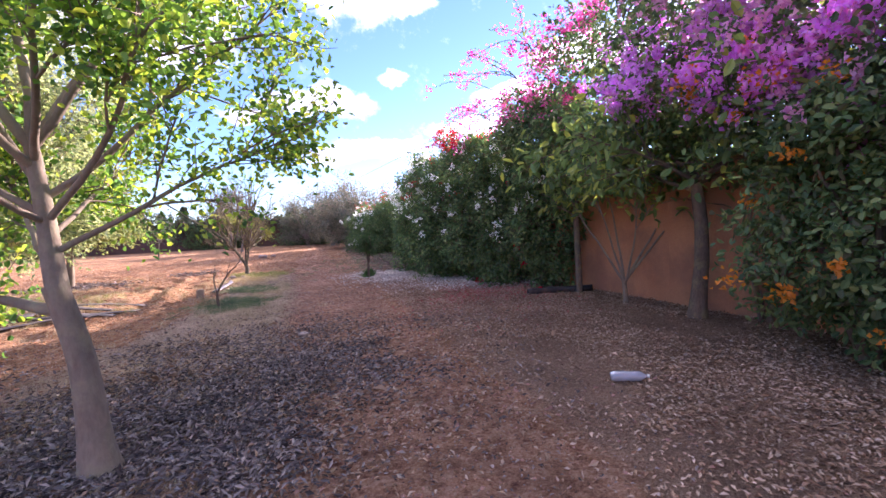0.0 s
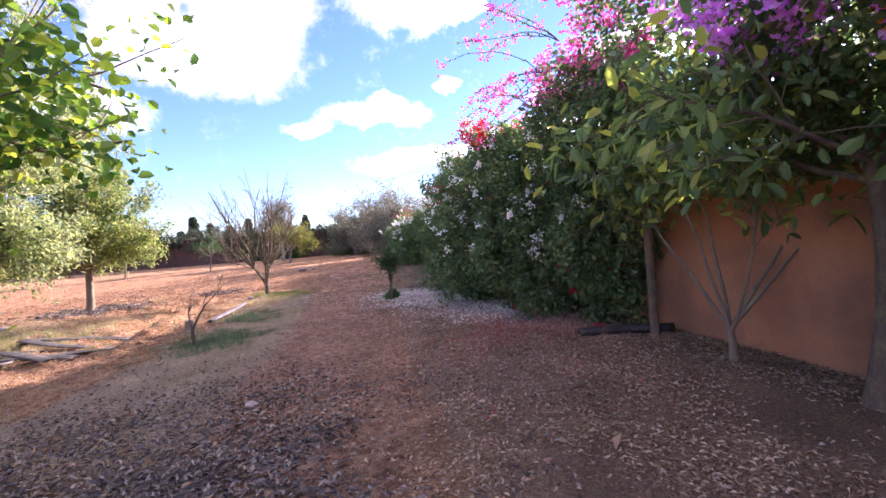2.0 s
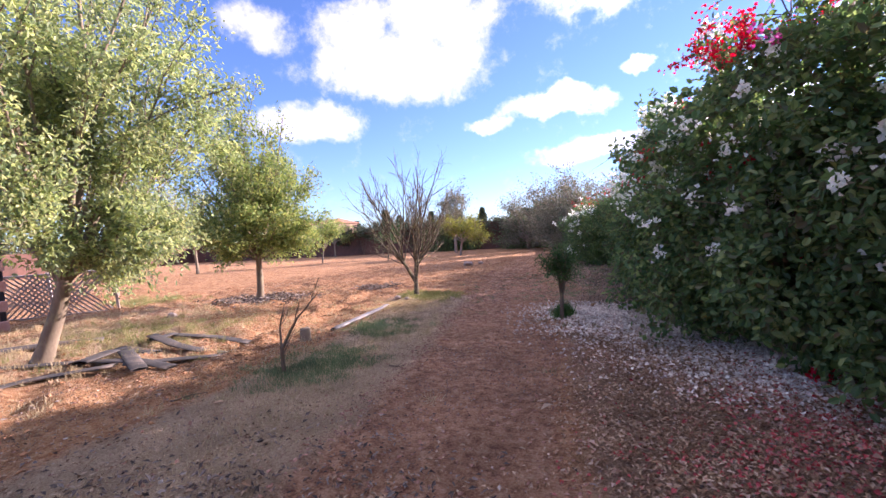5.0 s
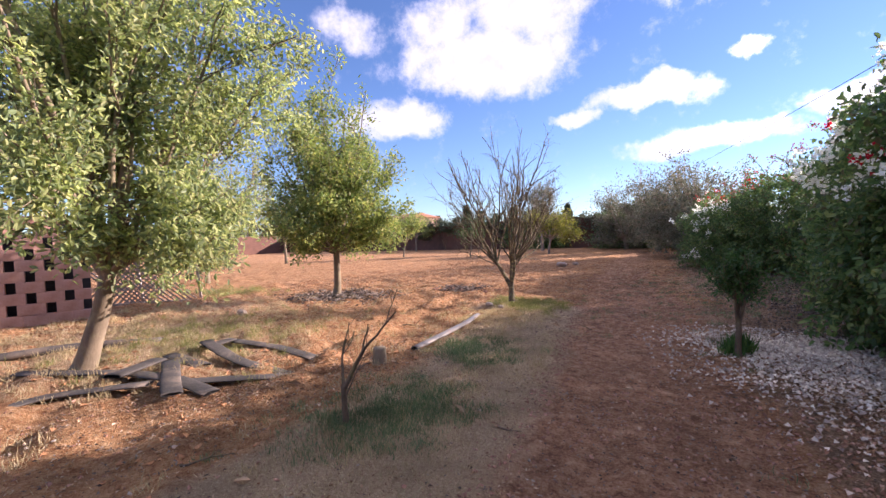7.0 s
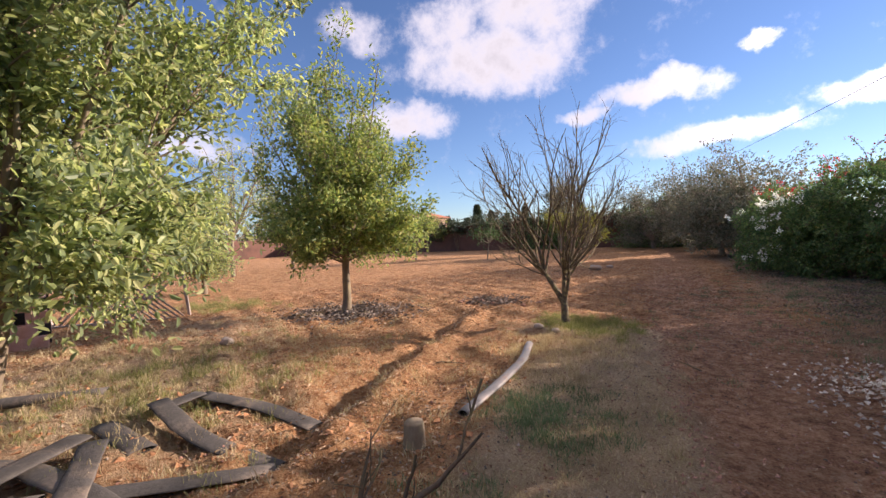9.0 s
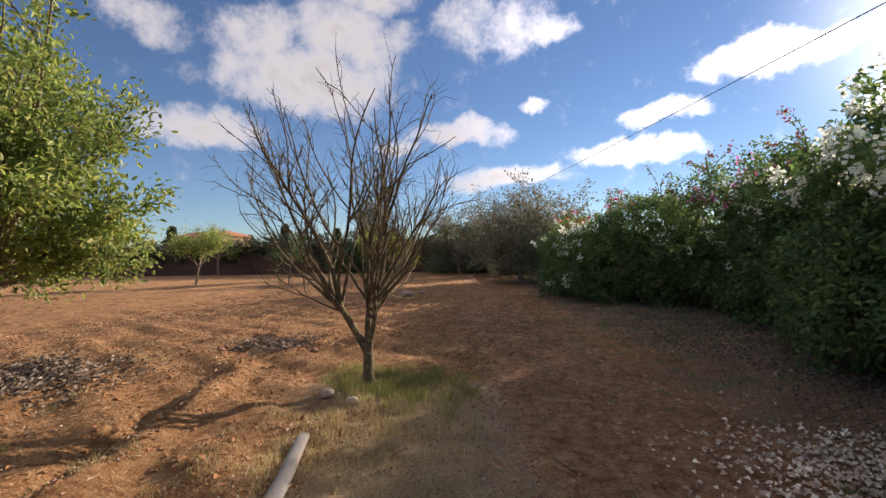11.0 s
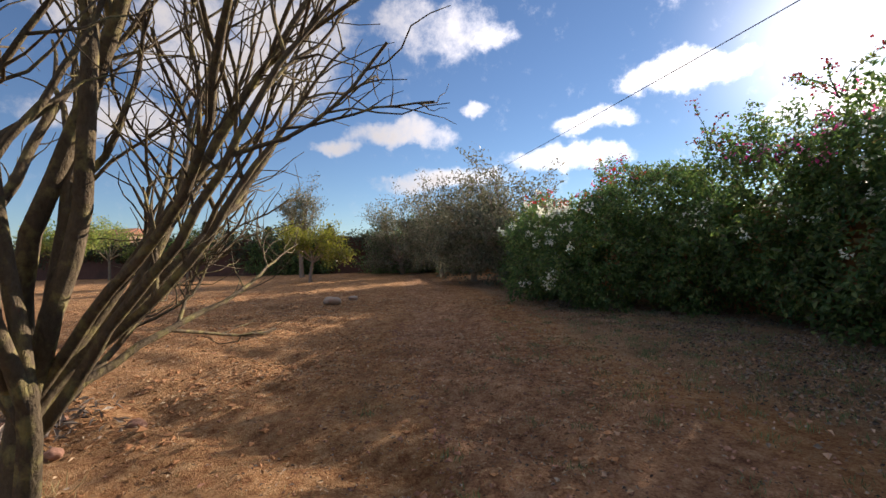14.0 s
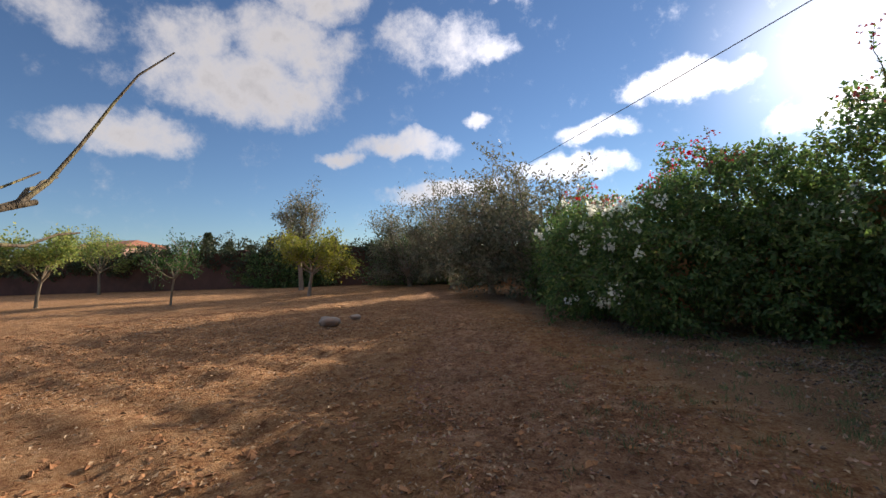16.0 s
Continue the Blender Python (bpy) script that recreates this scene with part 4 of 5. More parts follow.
sprays((2.6, 8.6), [(1.6, 8.4, 4.2, -0.8, -0.2, 0.6), (1.4, 9.0, 4.0, -0.9, 0.0, 0.4), (1.8, 8.0, 4.6, -0.7, -0.2, 0.8), (1.2, 9.6, 3.7, -0.8, 0.1, 0.5), (1.7, 8.6, 3.6, -0.9, 0.0, 0.2)], "arching bougainvillea shoots with crimson pink bracts", FLOWER_PINK)
sprays((0.9, 11.2), [(0.5, 11.0, 3.4, -0.6, -0.2, 0.7), (0.8, 10.6, 3.6, -0.6, 0.0, 0.7)], "arching bougainvillea shoots with crimson red bracts", FLOWER_RED, 1.0)
sprays((-2.0, 20.5), [(-1.9, 19.0, 2.9, -0.2, -0.1, 0.9), (-2.4, 20.8, 2.8, -0.2, 0.1, 0.9), (-3.2, 23.0, 2.6, -0.2, -0.1, 0.9), (-1.2, 17.2, 2.9, -0.2, 0.0, 0.9), (-4.2, 25.4, 2.4, 0.0, 0.1, 0.9)], "tall thin shoots with dull red bracts above the hedge", PETAL_RED, 0.8, 2)

# ---------------------------------------------------------------- far end of the plot
for x, y, s, ln in ((-7.3, 33.8, 1.0, 4.0), (-9.8, 39.2, 1.0, 4.3), (-5.7, 31.6, 1.0, 3.7), (-13.2, 43.0, 1.0, 4.0)):
    tree("olive_tree", "grey-green olive tree leaning by the wall", x, y, (0.85 * s, 0.16, -0.08, 0.0), ring(8, 26, ln, 0.06, 0) + ring(8, 52, ln * 0.72, 0.045, 20) + ring(7, 82, ln * 0.5, 0.03, 0), 4, BARK_FAR, LEAF_OLIVE,
         (0.16, 0.07), 17, "tree", 0.8, 6, 0.1, 0.1, 1.3, 0.25, 0.02, "silvery grey-green leaves", sub=(5, 0.42), spray=0.16, twig_r=0.01)
tree("small_tree", "small tree with yellowing leaves before the boundary wall", -16.7, 36.2, (1.3, 0.10, 0, 0), ring(9, 58, 2.1, 0.05, 0), 4, BARK_FAR, LEAF_YELLOW, (0.16, 0.09), 16, "tree", 0.7, 6, 0.1, 0.1, 1.2, 0.25, 0.02, sub=(5, 0.5), spray=0.15, twig_r=0.01)
tree("olive_tree", "upright grey olive tree behind a yellowing one", -20.0, 41.5, (1.8, 0.16, 0, 0), ring(9, 16, 3.9, 0.07, 0), 4, BARK_FAR, LEAF_OLIVE, (0.18, 0.07), 16, "tree", 0.7, 6, 0.08, 0.1, 1.2, 0.25, 0.02, sub=(5, 0.3), spray=0.18, twig_r=0.01)
tree("small_tree", "crooked thin young tree with sparse leaves", -21.2, 32.3, (1.4, 0.05, 0.12, 0.0), ring(5, 45, 1.3, 0.04, 0), 3, BARK_PALE, LEAF_BUSH, (0.13, 0.07), 9, "tree", 0.6, 6, 0.2, 0.1, 1.2, 0.3, 0.02, sub=(3, 0.5), spray=0.13, twig_r=0.01)
for x, y, s in ((-28.4, 32.3, 1.0), (-38.3, 44.0, 1.4)):
    tree("small_tree", "young tree with thin pale trunk and dull green crown", x, y, (1.3 * s, 0.08 * s, 0.1, 0.0), ring(7, 38, 2.0 * s, 0.045 * s, 0), 4, BARK_PALE, LEAF_GREY, (0.17, 0.085), 19, "tree", 0.7, 6, 0.12, 0.1, 1.2, 0.3, 0.03, sub=(4, 0.5), spray=0.16, twig_r=0.01)
for x, y, s in ((-31.0, 18.8, 1.8), (-22.0, 14.0, 0.45), (-34.0, 24.5, 1.5)):
    tree("field_tree", "leafy tree beside the trellis", x, y, (1.4 * s, 0.12, 0, 0), ring(9, 25, 3.4 * s, 0.06, 0) + ring(7, 55, 2.3 * s, 0.04, 0), 3, BARK_PALE, LEAF_FIELD, (0.16, 0.08), 11, "tree", 0.8, 6, 0.1, 0.15, 1.2, 0.2, 0.02, sub=(5, 0.36), spray=0.16, twig_r=0.01)

for x, y, rx, rz, n in ((-13.5, 44.8, 3.2, 2.3, 1.0), (-24.0, 46.4, 4.0, 1.8, 0.8)):
    shrub("dark overgrown shrub along the boundary wall", (x, y - 0.4), [(x, y, 1.3, rx, 1.0, rz, n), (x + rx * 0.4, y, 1.6, rx * 0.6, 0.9, rz, n * 0.7)], 1500, 6, 0.17, 0.10, LEAF_HEDGE, reach=0.3)

shrub("dark shrub in the corner of the boundary walls", (-10.4, 44.6), [(-10.4, 44.6, 1.4, 1.8, 1.0, 1.7, 1.0), (-8.6, 42.5, 1.3, 1.0, 1.6, 1.5, 0.8)], 900, 6, 0.17, 0.10, LEAF_HEDGE, reach=0.3)
hedge_top = [(-15.0 - 3.1 * k, 47.1, 2.7 + RNG.uniform(-0.3, 0.3), 2.0, 0.8, RNG.uniform(0.6, 1.3), 1.0) for k in range(15)]
shrub("long dark creeper hanging over the boundary wall", (-36, 46.7), hedge_top, 230, 6, 0.24, 0.14, LEAF_CYPRESS, reach=0.35, name="hedge")

shrub("leafy shrub spilling over old blockwork", (-13.9, 4.4),
      [(-13.8, 4.5, 1.0, 0.7, 0.8, 1.0, 0.8), (-13.3, 3.2, 1.0, 1.4, 1.2, 1.1, 1.0), (-14.9, 5.3, 2.5, 0.9, 1.2, 0.55, 0.6), (-15.8, 4.0, 2.0, 1.8, 1.6, 1.0, 1.0), (-13.2, 2.4, 1.6, 1.5, 1.4, 1.3, 1.0)], 1100, 8, 0.095, 0.05, LEAF_HEDGE, name="shrub", bark=BARK_PALE)
tree("eucalyptus_tree", "tall grey-leaved tree behind the blockwork", -21.5, 4.6, (3.4, 0.2, 0, 0), ring(8, 28, 4.2, 0.09, 0), 3, BARK_PALE, LEAF_OLIVE, (0.20, 0.08), 22, "tree", 1.0, 6, 0.1, 0.3, 1.2, 0.2, 0.0, sub=(5, 0.42), spray=0.22, twig_r=0.012)


def cypress(x, y, h, w):
    ob = thing("cypress", x, y, 0.0, "dark distant conifer beyond the boundary wall", "tree", "distant conifers")
    child("trunk", tubes("trunk", [grow((0, 0, -0.2), (0, 0, 1), h * 0.9, 0.22, 0.04, 0.01, 0.0, 6)], BARK_DARK, 6), ob)
    n = 1100
    f = RNG.uniform(0.12, 1, n)
    r = w * np.sqrt(RNG.uniform(0.1, 1, n)) * np.minimum(1, (1 - f) * 2.2 + 0.08) * (1 + 0.3 * np.sin(f * 19 + x))
    a = RNG.uniform(0, 6.283, n)
    p = np.stack([np.cos(a) * r, np.sin(a) * r, f * h], 1)
    child("crown", leaf_mesh("crown", p, np.stack([np.cos(a) * 0.5, np.sin(a) * 0.5, np.ones(n)], 1) + RNG.normal(size=(n, 3)) * 0.3, 1.0, 0.45, LEAF_CYPRESS), ob)


for k in range(30):
    yaw = 17 + k * 1.75 + RNG.uniform(-0.8, 0.8)
    dist = RNG.uniform(95, 135)
    d = way(yaw, 0)
    h = RNG.uniform(5.0, 8.5)
    cypress(-4.7 + d.x * dist, 12 + d.y * dist, h, h * RNG.uniform(0.09, 0.19))
far_wood = []
for k in range(46):
    yaw = 5 + k * 1.7
    d = way(yaw, 0)
    dist = 85 + 25 * RNG.random()
    far_wood.append((-5 + d.x * dist, 12 + d.y * dist, 1.5, 4.0, 3.0, RNG.uniform(2.0, 4.2), 1.0))
wood = thing("far_woods", -40, 95, 0, "dark line of distant scrub and trees", "woods", kind="stuff")
at, out_, far_out = clumps(far_wood, 110, 0.4, 0.7)
foliage("foliage", at, out_, 5, 0.8, 0.5, 0.8, LEAF_OLIVE, wood)


def house(x, y, w, d, h):
    ob = thing("house", x, y, 0, "low pinkish house with tiled roof in the distance", "house")
    bm = bmesh.new()
    box_bm(bm, 0, 0, h / 2, w, d, h, 0.03)
    part("wall", bm, RENDER_PINK, ob)
    bm = bmesh.new()
    v = [bm.verts.new(c) for c in ((-w / 2 - 0.4, -d / 2 - 0.4, h), (w / 2 + 0.4, -d / 2 - 0.4, h), (w / 2 + 0.4, d / 2 + 0.4, h), (-w / 2 - 0.4, d / 2 + 0.4, h), (-w / 2 + 2, 0, h + 1.3), (w / 2 - 2, 0, h + 1.3))]
    for f in ((0, 1, 5, 4), (1, 2, 5), (2, 3, 4, 5), (3, 0, 4), (3, 2, 1, 0)):
        bm.faces.new([v[i] for i in f])
    part("roof", bm, ROOF, ob)
    for k in range(3):
        bm = bmesh.new()
        box_bm(bm, (k - 1) * w * 0.3, -d / 2 - 0.01, h * 0.55, 1.2, 0.08, 1.4, 0.01)
        win = part("window", bm, LATTICE, ob)
        bm = bmesh.new()
        box_bm(bm, (k - 1) * w * 0.3, -d / 2 - 0.05, h * 0.55, 1.0, 0.06, 1.2)
        part("pane", bm, DARK_PANE_SHADE, win)


house(-77, 81, 13, 9, 6.4)


# ---------------------------------------------------------------- cable and pole
def cable():
    a, b = np.array([11.4, -3.0, 6.5]), np.array([-15.0, 70.0, 8.6])
    k = np.linspace(0, 1, 60)
    pts = a + (b - a) * k[:, None]
    pts[:, 2] -= 0.35 * 4 * k * (1 - k)
    ob = thing("overhead_cable", *a, "black overhead cable running along the wall", "cable")
    child("strand", tubes("strand", [(pts - a, np.full(60, 0.014))], WIRE, 6), ob)
    for p in (a, b):
        post = thing("utility_pole", p[0], p[1], 0, "weathered wooden utility pole", "pole")
        child("shaft", tubes("shaft", [(np.array([[0, 0, -0.3], [0, 0, 3.0], [0, 0, p[2] - 0.05]]), np.array([0.11, 0.09, 0.06]))], POLE, 10), post)
        z = p[2] - 0.05
        child("insulator", tubes("insulator", [([(0, 0, z), (0, 0, z + 0.03), (0, 0, z + 0.08), (0, 0, z + 0.1)], [0.02, 0.045, 0.04, 0.01])], STONE, 10), post, "pale ceramic insulator")


cable()


# ---------------------------------------------------------------- post, log, bottle by the wall
def place_z(x, y, dz=0.0):
    return float(height(x, y)) + dz


post = thing("garden_post", 2.48, 7.9, place_z(2.48, 7.9), "thin weathered wooden post before the wall", "post")
child("shaft", tubes("shaft", [grow((0, 0, -0.1), (0, 0, 1), 2.4, 0.058, 0.05, 0.01, 0.0, 8)], BARK_DARK, 10), post)


def pipe_run(name, label, pts, r, mat, inner, category, flat=1.0, thick=0.012):
    """A hollow pipe or folded strip of sheeting laid along points on the ground."""
    pts = np.array([(x, y, float(height(x, y)) + z) for x, y, z in pts])
    k = np.linspace(0, len(pts) - 1, max(8, 6 * (len(pts) - 1) + 1))
    i = np.minimum(k.astype(int), len(pts) - 2)
    line = pts[i] + (pts[i + 1] - pts[i]) * (k - i)[:, None]
    for _ in range(2):
        line[1:-1] = (line[:-2] + 2 * line[1:-1] + line[2:]) / 4
    o = line[0].copy()
    ob = thing(name, *o, label, category)
    line = line - o
    d = unit(np.gradient(line, axis=0))
    s = unit(np.cross(d, [0, 0, 1.0]))
    u = np.cross(s, d)
    sides = 14
    a = np.linspace(0, 2 * np.pi, sides, endpoint=False)
    seed = RNG.uniform(0, 50)

    def shell(rr, flip):
        wob = np.array([[1 + 0.13 * noise.noise((q * 0.9 + seed, math.cos(t) * 1.4, math.sin(t) * 1.4)) for t in a] for q in range(len(line))])
        w = wob * rr
        v = line[:, None] + np.cos(a)[None, :, None] * w[:, :, None] * s[:, None] + np.sin(a)[None, :, None] * (w * flat)[:, :, None] * u[:, None]
        m = len(line)
        i2 = np.arange(m - 1)[:, None] * sides
        j = np.arange(sides)[None]
        kk = (j + 1) % sides
        q = np.stack([i2 + j, i2 + kk, i2 + sides + kk, i2 + sides + j], -1).reshape(-1, 4)
        return v.reshape(-1, 3), q[:, ::-1] if flip else q
    v1, q1 = shell(r, False)
    v2, q2 = shell(r - thick, True)
    m = len(line)
    j = np.arange(sides)
    kk = (j + 1) % sides
    n1 = len(v1)
    lip0 = np.stack([j, j + n1, kk + n1, kk], -1)
    e = (m - 1) * sides
    lip1 = np.stack([e + j, e + kk, e + kk + n1, e + j + n1], -1)
    outer = child("outer_skin", mesh_from("outer_skin", np.concatenate([v1, v2]), np.concatenate([q1, lip0, lip1]), mat, True), ob)
    child("inner_skin", mesh_from("inner_skin", v2, q2, inner, True), outer)
    return ob


pipe_run("black_pipe", "short black plastic pipe lying before the hedge", [(1.55, 8.05, 0.06), (2.1, 8.1, 0.06), (2.75, 8.0, 0.07)], 0.06, PLASTIC_BLACK, PLASTIC_BLACK, "pipe")
pipe_run("grey_pipe", "grey split plastic pipe curving over the earth", [(-5.68, 10.55, 0.06), (-5.80, 11.3, 0.05), (-6.05, 12.2, 0.05), (-6.55, 13.2, 0.04)], 0.058, PIPE_GREY, PLASTIC_BLACK, "pipe", 0.55)
SHEET = "old grey-black sheet pipe, flattened and torn, lying on the earth"
for pts, r, flat in (
        ([(-6.8, 9.7, 0.04), (-7.5, 9.52, 0.06), (-8.2, 9.2, 0.07)], 0.10, 0.17),
        ([(-8.05, 8.75, 0.14), (-7.26, 8.82, 0.06), (-6.42, 9.12, 0.04)], 0.10, 0.17),
        ([(-6.4, 9.1, 0.04), (-6.6, 8.5, 0.05), (-6.95, 7.85, 0.08)], 0.10, 0.17),
        ([(-8.02, 8.72, 0.08), (-8.2, 9.18, 0.10)], 0.10, 0.17),
        ([(-7.0, 7.78, 0.09), (-7.72, 7.0, 0.06), (-7.45, 6.25, 0.04), (-7.2, 5.6, 0.02)], 0.10, 0.17),
        ([(-6.32, 8.15, 0.04), (-6.9, 8.0, 0.09), (-7.9, 7.75, 0.06), (-8.9, 6.9, 0.04)], 0.10, 0.17),
        ([(-6.44, 7.82, 0.05), (-6.9, 7.95, 0.10), (-7.7, 8.2, 0.09)], 0.10, 0.17),
        ([(-7.35, 8.45, 0.03), (-8.2, 8.35, 0.05)], 0.11, 0.2),
        ([(-7.5, 7.55, 0.12), (-8.0, 8.15, 0.10)], 0.12, 0.2)):
    pipe_run("sheet_pipe", SHEET, pts, r, FELT, FELT_DARK, "pipe", flat)
pipe_run("long_pipe", "long half-buried black pipe lying in dry grass", [(-9.5, 3.2, 0.02), (-10.0, 4.9, 0.03), (-10.3, 6.0, 0.03), (-9.9, 7.6, 0.03), (-9.4, 8.6, 0.02)], 0.085, FELT, FELT_DARK, "pipe", 0.7)
pipe_run("long_pipe", "thin straw-coloured pole lying in dry grass", [(-8.6, 3.4, 0.02), (-8.8, 5.0, 0.03), (-8.7, 6.3, 0.02)], 0.05, BARK_PALE, BARK_PALE, "pole", 0.8)


def bottle(x, y):
    ob = thing("plastic_bottle", x, y, place_z(x, y, 0.05), "crumpled clear plastic bottle lying in leaf litter", "bottle")
    prof = [(-0.15, 0.0), (-0.148, 0.035), (-0.12, 0.045), (-0.05, 0.047), (0.0, 0.042), (0.05, 0.047), (0.09, 0.044), (0.13, 0.02), (0.15, 0.014)]
    lines = ([(p[0], 0, 0) for p in prof], [max(0.002, p[1]) for p in prof])
    m, add, link, out = material("clear_plastic")
    p = add("ShaderNodeBsdfPrincipled")
    p.inputs["Base Color"].default_value = (0.46, 0.49, 0.52, 1)
    p.inputs["Roughness"].default_value, p.inputs["Transmission Weight"].default_value = 0.25, 0.45
    link(p.outputs[0], out.inputs[0])
    child("body", tubes("body", [lines], m, 14), ob)
    child("cap", tubes("cap", [([(0.148, 0, 0), (0.15, 0, 0), (0.168, 0, 0), (0.169, 0, 0)], [0.001, 0.016, 0.016, 0.001])], FLOWER_WHITE, 12), ob)
    ob.rotation_euler = (0, 0, radians(-8))


bottle(1.5, 3.6)


def fallen_bunch(x, y, mat, label, n=70, r=0.07):
    ob = thing("fallen_blossom", x, y, place_z(x, y), label, "flowers")
    p = np.abs(RNG.normal(size=(n, 3))) * np.array([1, 1, 0.8]) * r * np.where(RNG.random((n, 3)) < 0.5, -1, 1)
    p[:, 2] = np.abs(p[:, 2])
    child("blossom", leaf_mesh("blossom", p, RNG.normal(size=(n, 3)), 0.05, 0.045, mat), ob)["kind"] = "stuff"


fallen_bunch(0.82, 10.15, FLOWER_RED, "bunch of red bracts lying on the ground")
fallen_bunch(1.9, 8.5, FLOWER_RED, "small bunch of red bracts lying on the ground", 20, 0.05)


# ---------------------------------------------------------------- pierced block wall and trellis
def pierced_wall():
    a, b = Vector((-14.75, 4.6, 0)), Vector((-14.05, 8.55, 0))
    d = b - a
    ob = tagged(new("wall_blockwork"), "pink pierced blockwork wall with open staggered holes", "wall", kind="structure")
    ob.matrix_basis = Matrix.Translation((a.x, a.y, 0.14)) @ Matrix.Rotation(math.atan2(d.y, d.x), 4, "Z")
    length, hi, pitch, hole, thick = d.length, 0.235, 0.62, 0.165, 0.2
    shared = {}

    def block(x0, x1, z0):
        w = round(x1 - x0 - 0.002, 3)
        if w < 0.03:
            return
        if w not in shared:
            bm = bmesh.new()
            box_bm(bm, 0, 0, 0, w, thick, hi - 0.002)
            bmesh.ops.bevel(bm, geom=bm.edges[:], offset=0.003, segments=1, affect="EDGES")
            me = bpy.data.meshes.new("block")
            bm.to_mesh(me)
            bm.free()
            me.materials.append(PINK_BLOCK)
            shared[w] = me
        o = child("block", shared[w], ob)
        o.location = ((x0 + x1) / 2, RNG.normal() * 0.006, z0 + hi / 2)
        o.rotation_euler = (0, RNG.normal() * 0.004, RNG.normal() * 0.008)

    for row in range(10):
        z0 = row * hi
        if row in (0, 9):
            x = 0.0
            while x < length - 0.05:
                block(x, min(x + 0.41, length), z0)
                x += 0.41
            continue
        x = -(row % 2) * pitch / 2
        while x < length:
            x0, x1 = max(0, x), min(x + pitch - hole, length)
            if x1 - x0 > 0.05:
                block(x0, x1, z0)
            x += pitch
    # an added dark sheet gives the holes their shade by colour
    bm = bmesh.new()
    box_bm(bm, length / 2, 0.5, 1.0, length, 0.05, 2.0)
    part("shade_backing", bm, DARK_PANE_SHADE, ob, "added dark sheet painting the shade behind the holes")


pierced_wall()


def trellis(ax, ay, bx, by, high):
    d = Vector((bx - ax, by - ay, 0))
    ob = thing("trellis_panel", ax, ay, place_z(ax, ay), "weathered diagonal lath trellis leaning at the field edge", "trellis")
    ob.rotation_euler = (radians(12), 0, math.atan2(d.y, d.x))
    bm_rail = bmesh.new()
    box_bm(bm_rail, d.length / 2, 0, 0.03, d.length, 0.05, 0.06, 0.006)
    part("rail", bm_rail, LATTICE, ob)
    bm_rail = bmesh.new()
    box_bm(bm_rail, d.length / 2, 0, high, d.length, 0.05, 0.06, 0.006)
    part("rail", bm_rail, LATTICE, ob)
    for x in (0.0, d.length / 2, d.length):
        bm_rail = bmesh.new()
        box_bm(bm_rail, x, 0.05, high / 2, 0.07, 0.05, high + 0.1, 0.006)
        part("upright", bm_rail, LATTICE, ob)
    lath = bpy.data.meshes.new("lath")
    bm = bmesh.new()
    box_bm(bm, 0, 0, 0, 0.045, 0.012, high * math.sqrt(2) * 0.98)
    bm.to_mesh(lath)
    bm.free()
    lath.materials.append(LATTICE)
    n = int((d.length - high) / 0.15)
    for s in (-1, 1):
        for k in range(n + 1):
            o = child("lath", lath, ob)
            o.location = (high / 2 + k * 0.15, 0.008 * s, high / 2)
            o.rotation_euler = (0, s * radians(45), 0)


trellis(-17.5, 8.9, -15.6, 11.4, 1.3)


# ---------------------------------------------------------------- ground cover
def scatter(name, label, category, mat, n, where, size, width, tilt=0.45, lift=0.008):
    """Loose leaves or petals lying on the ground. where: a function giving n places."""
    x, y = where(n)
    p = np.stack([x, y, height(x, y) + RNG.uniform(0.0, 1.0, len(x)) ** 2 * 0.02 + lift], 1)
    a = RNG.uniform(0, 6.283, len(x))
    along = np.stack([np.cos(a), np.sin(a), RNG.normal(size=len(x)) * tilt * 0.6], 1)
    face = np.array([0, 0, 1.0]) + RNG.normal(size=p.shape) * tilt
    s = RNG.uniform(0.55, 1.25, len(x))
    ob = new(name, leaf_mesh(name, p, along, size * s, width * s, mat, face, 0.35))
    return tagged(ob, label, category, kind="stuff")


def area(x0, x1, y0, y1, weigh):
    def pick(n):
        X, Y = np.empty(0), np.empty(0)
        while len(X) < n:
            x, y = RNG.uniform(x0, x1, n * 2), RNG.uniform(y0, y1, n * 2)
            keep = RNG.random(n * 2) < weigh(x, y)
            X, Y = np.concatenate([X, x[keep]]), np.concatenate([Y, y[keep]])
        return X[:n], Y[:n]
    return pick


def patchy(x, y, seed, scale=1.6):
    return np.clip(0.5 + 0.9 * wave_noise(x, y, seed, scale, 3), 0.04, 1)


def gauss(x, y, cx, cy, r, ry=None):
    return np.exp(-((x - cx) / r) ** 2 - ((y - cy) / (ry or r)) ** 2)


scatter("leaf_litter", "dry tan fallen leaves beside the wall", "leaf litter", DEAD_TAN, 44000,
        area(-1.5, 5, 0.2, 12, lambda x, y: smooth(0.4, 1.8, x - trail_x(y)) * (x < wall_at(y) - 0.1) * patchy(x, y, 31)), 0.04, 0.018)
scatter("leaf_litter", "dark grey curled leaves under the young tree", "leaf litter", DEAD_GREY, 26000,
        area(-6.5, 0.6, 0.3, 7.5, lambda x, y: np.maximum(gauss(x, y, -2.3, 2.9, 1.9, 1.9), 0.7 * gauss(x, y, -1.6, 4.6, 0.9, 1.4)) * patchy(x, y, 37, 2.2) * smooth(-0.25, -1.25, x - trail_x(y))), 0.07, 0.022, 0.7)
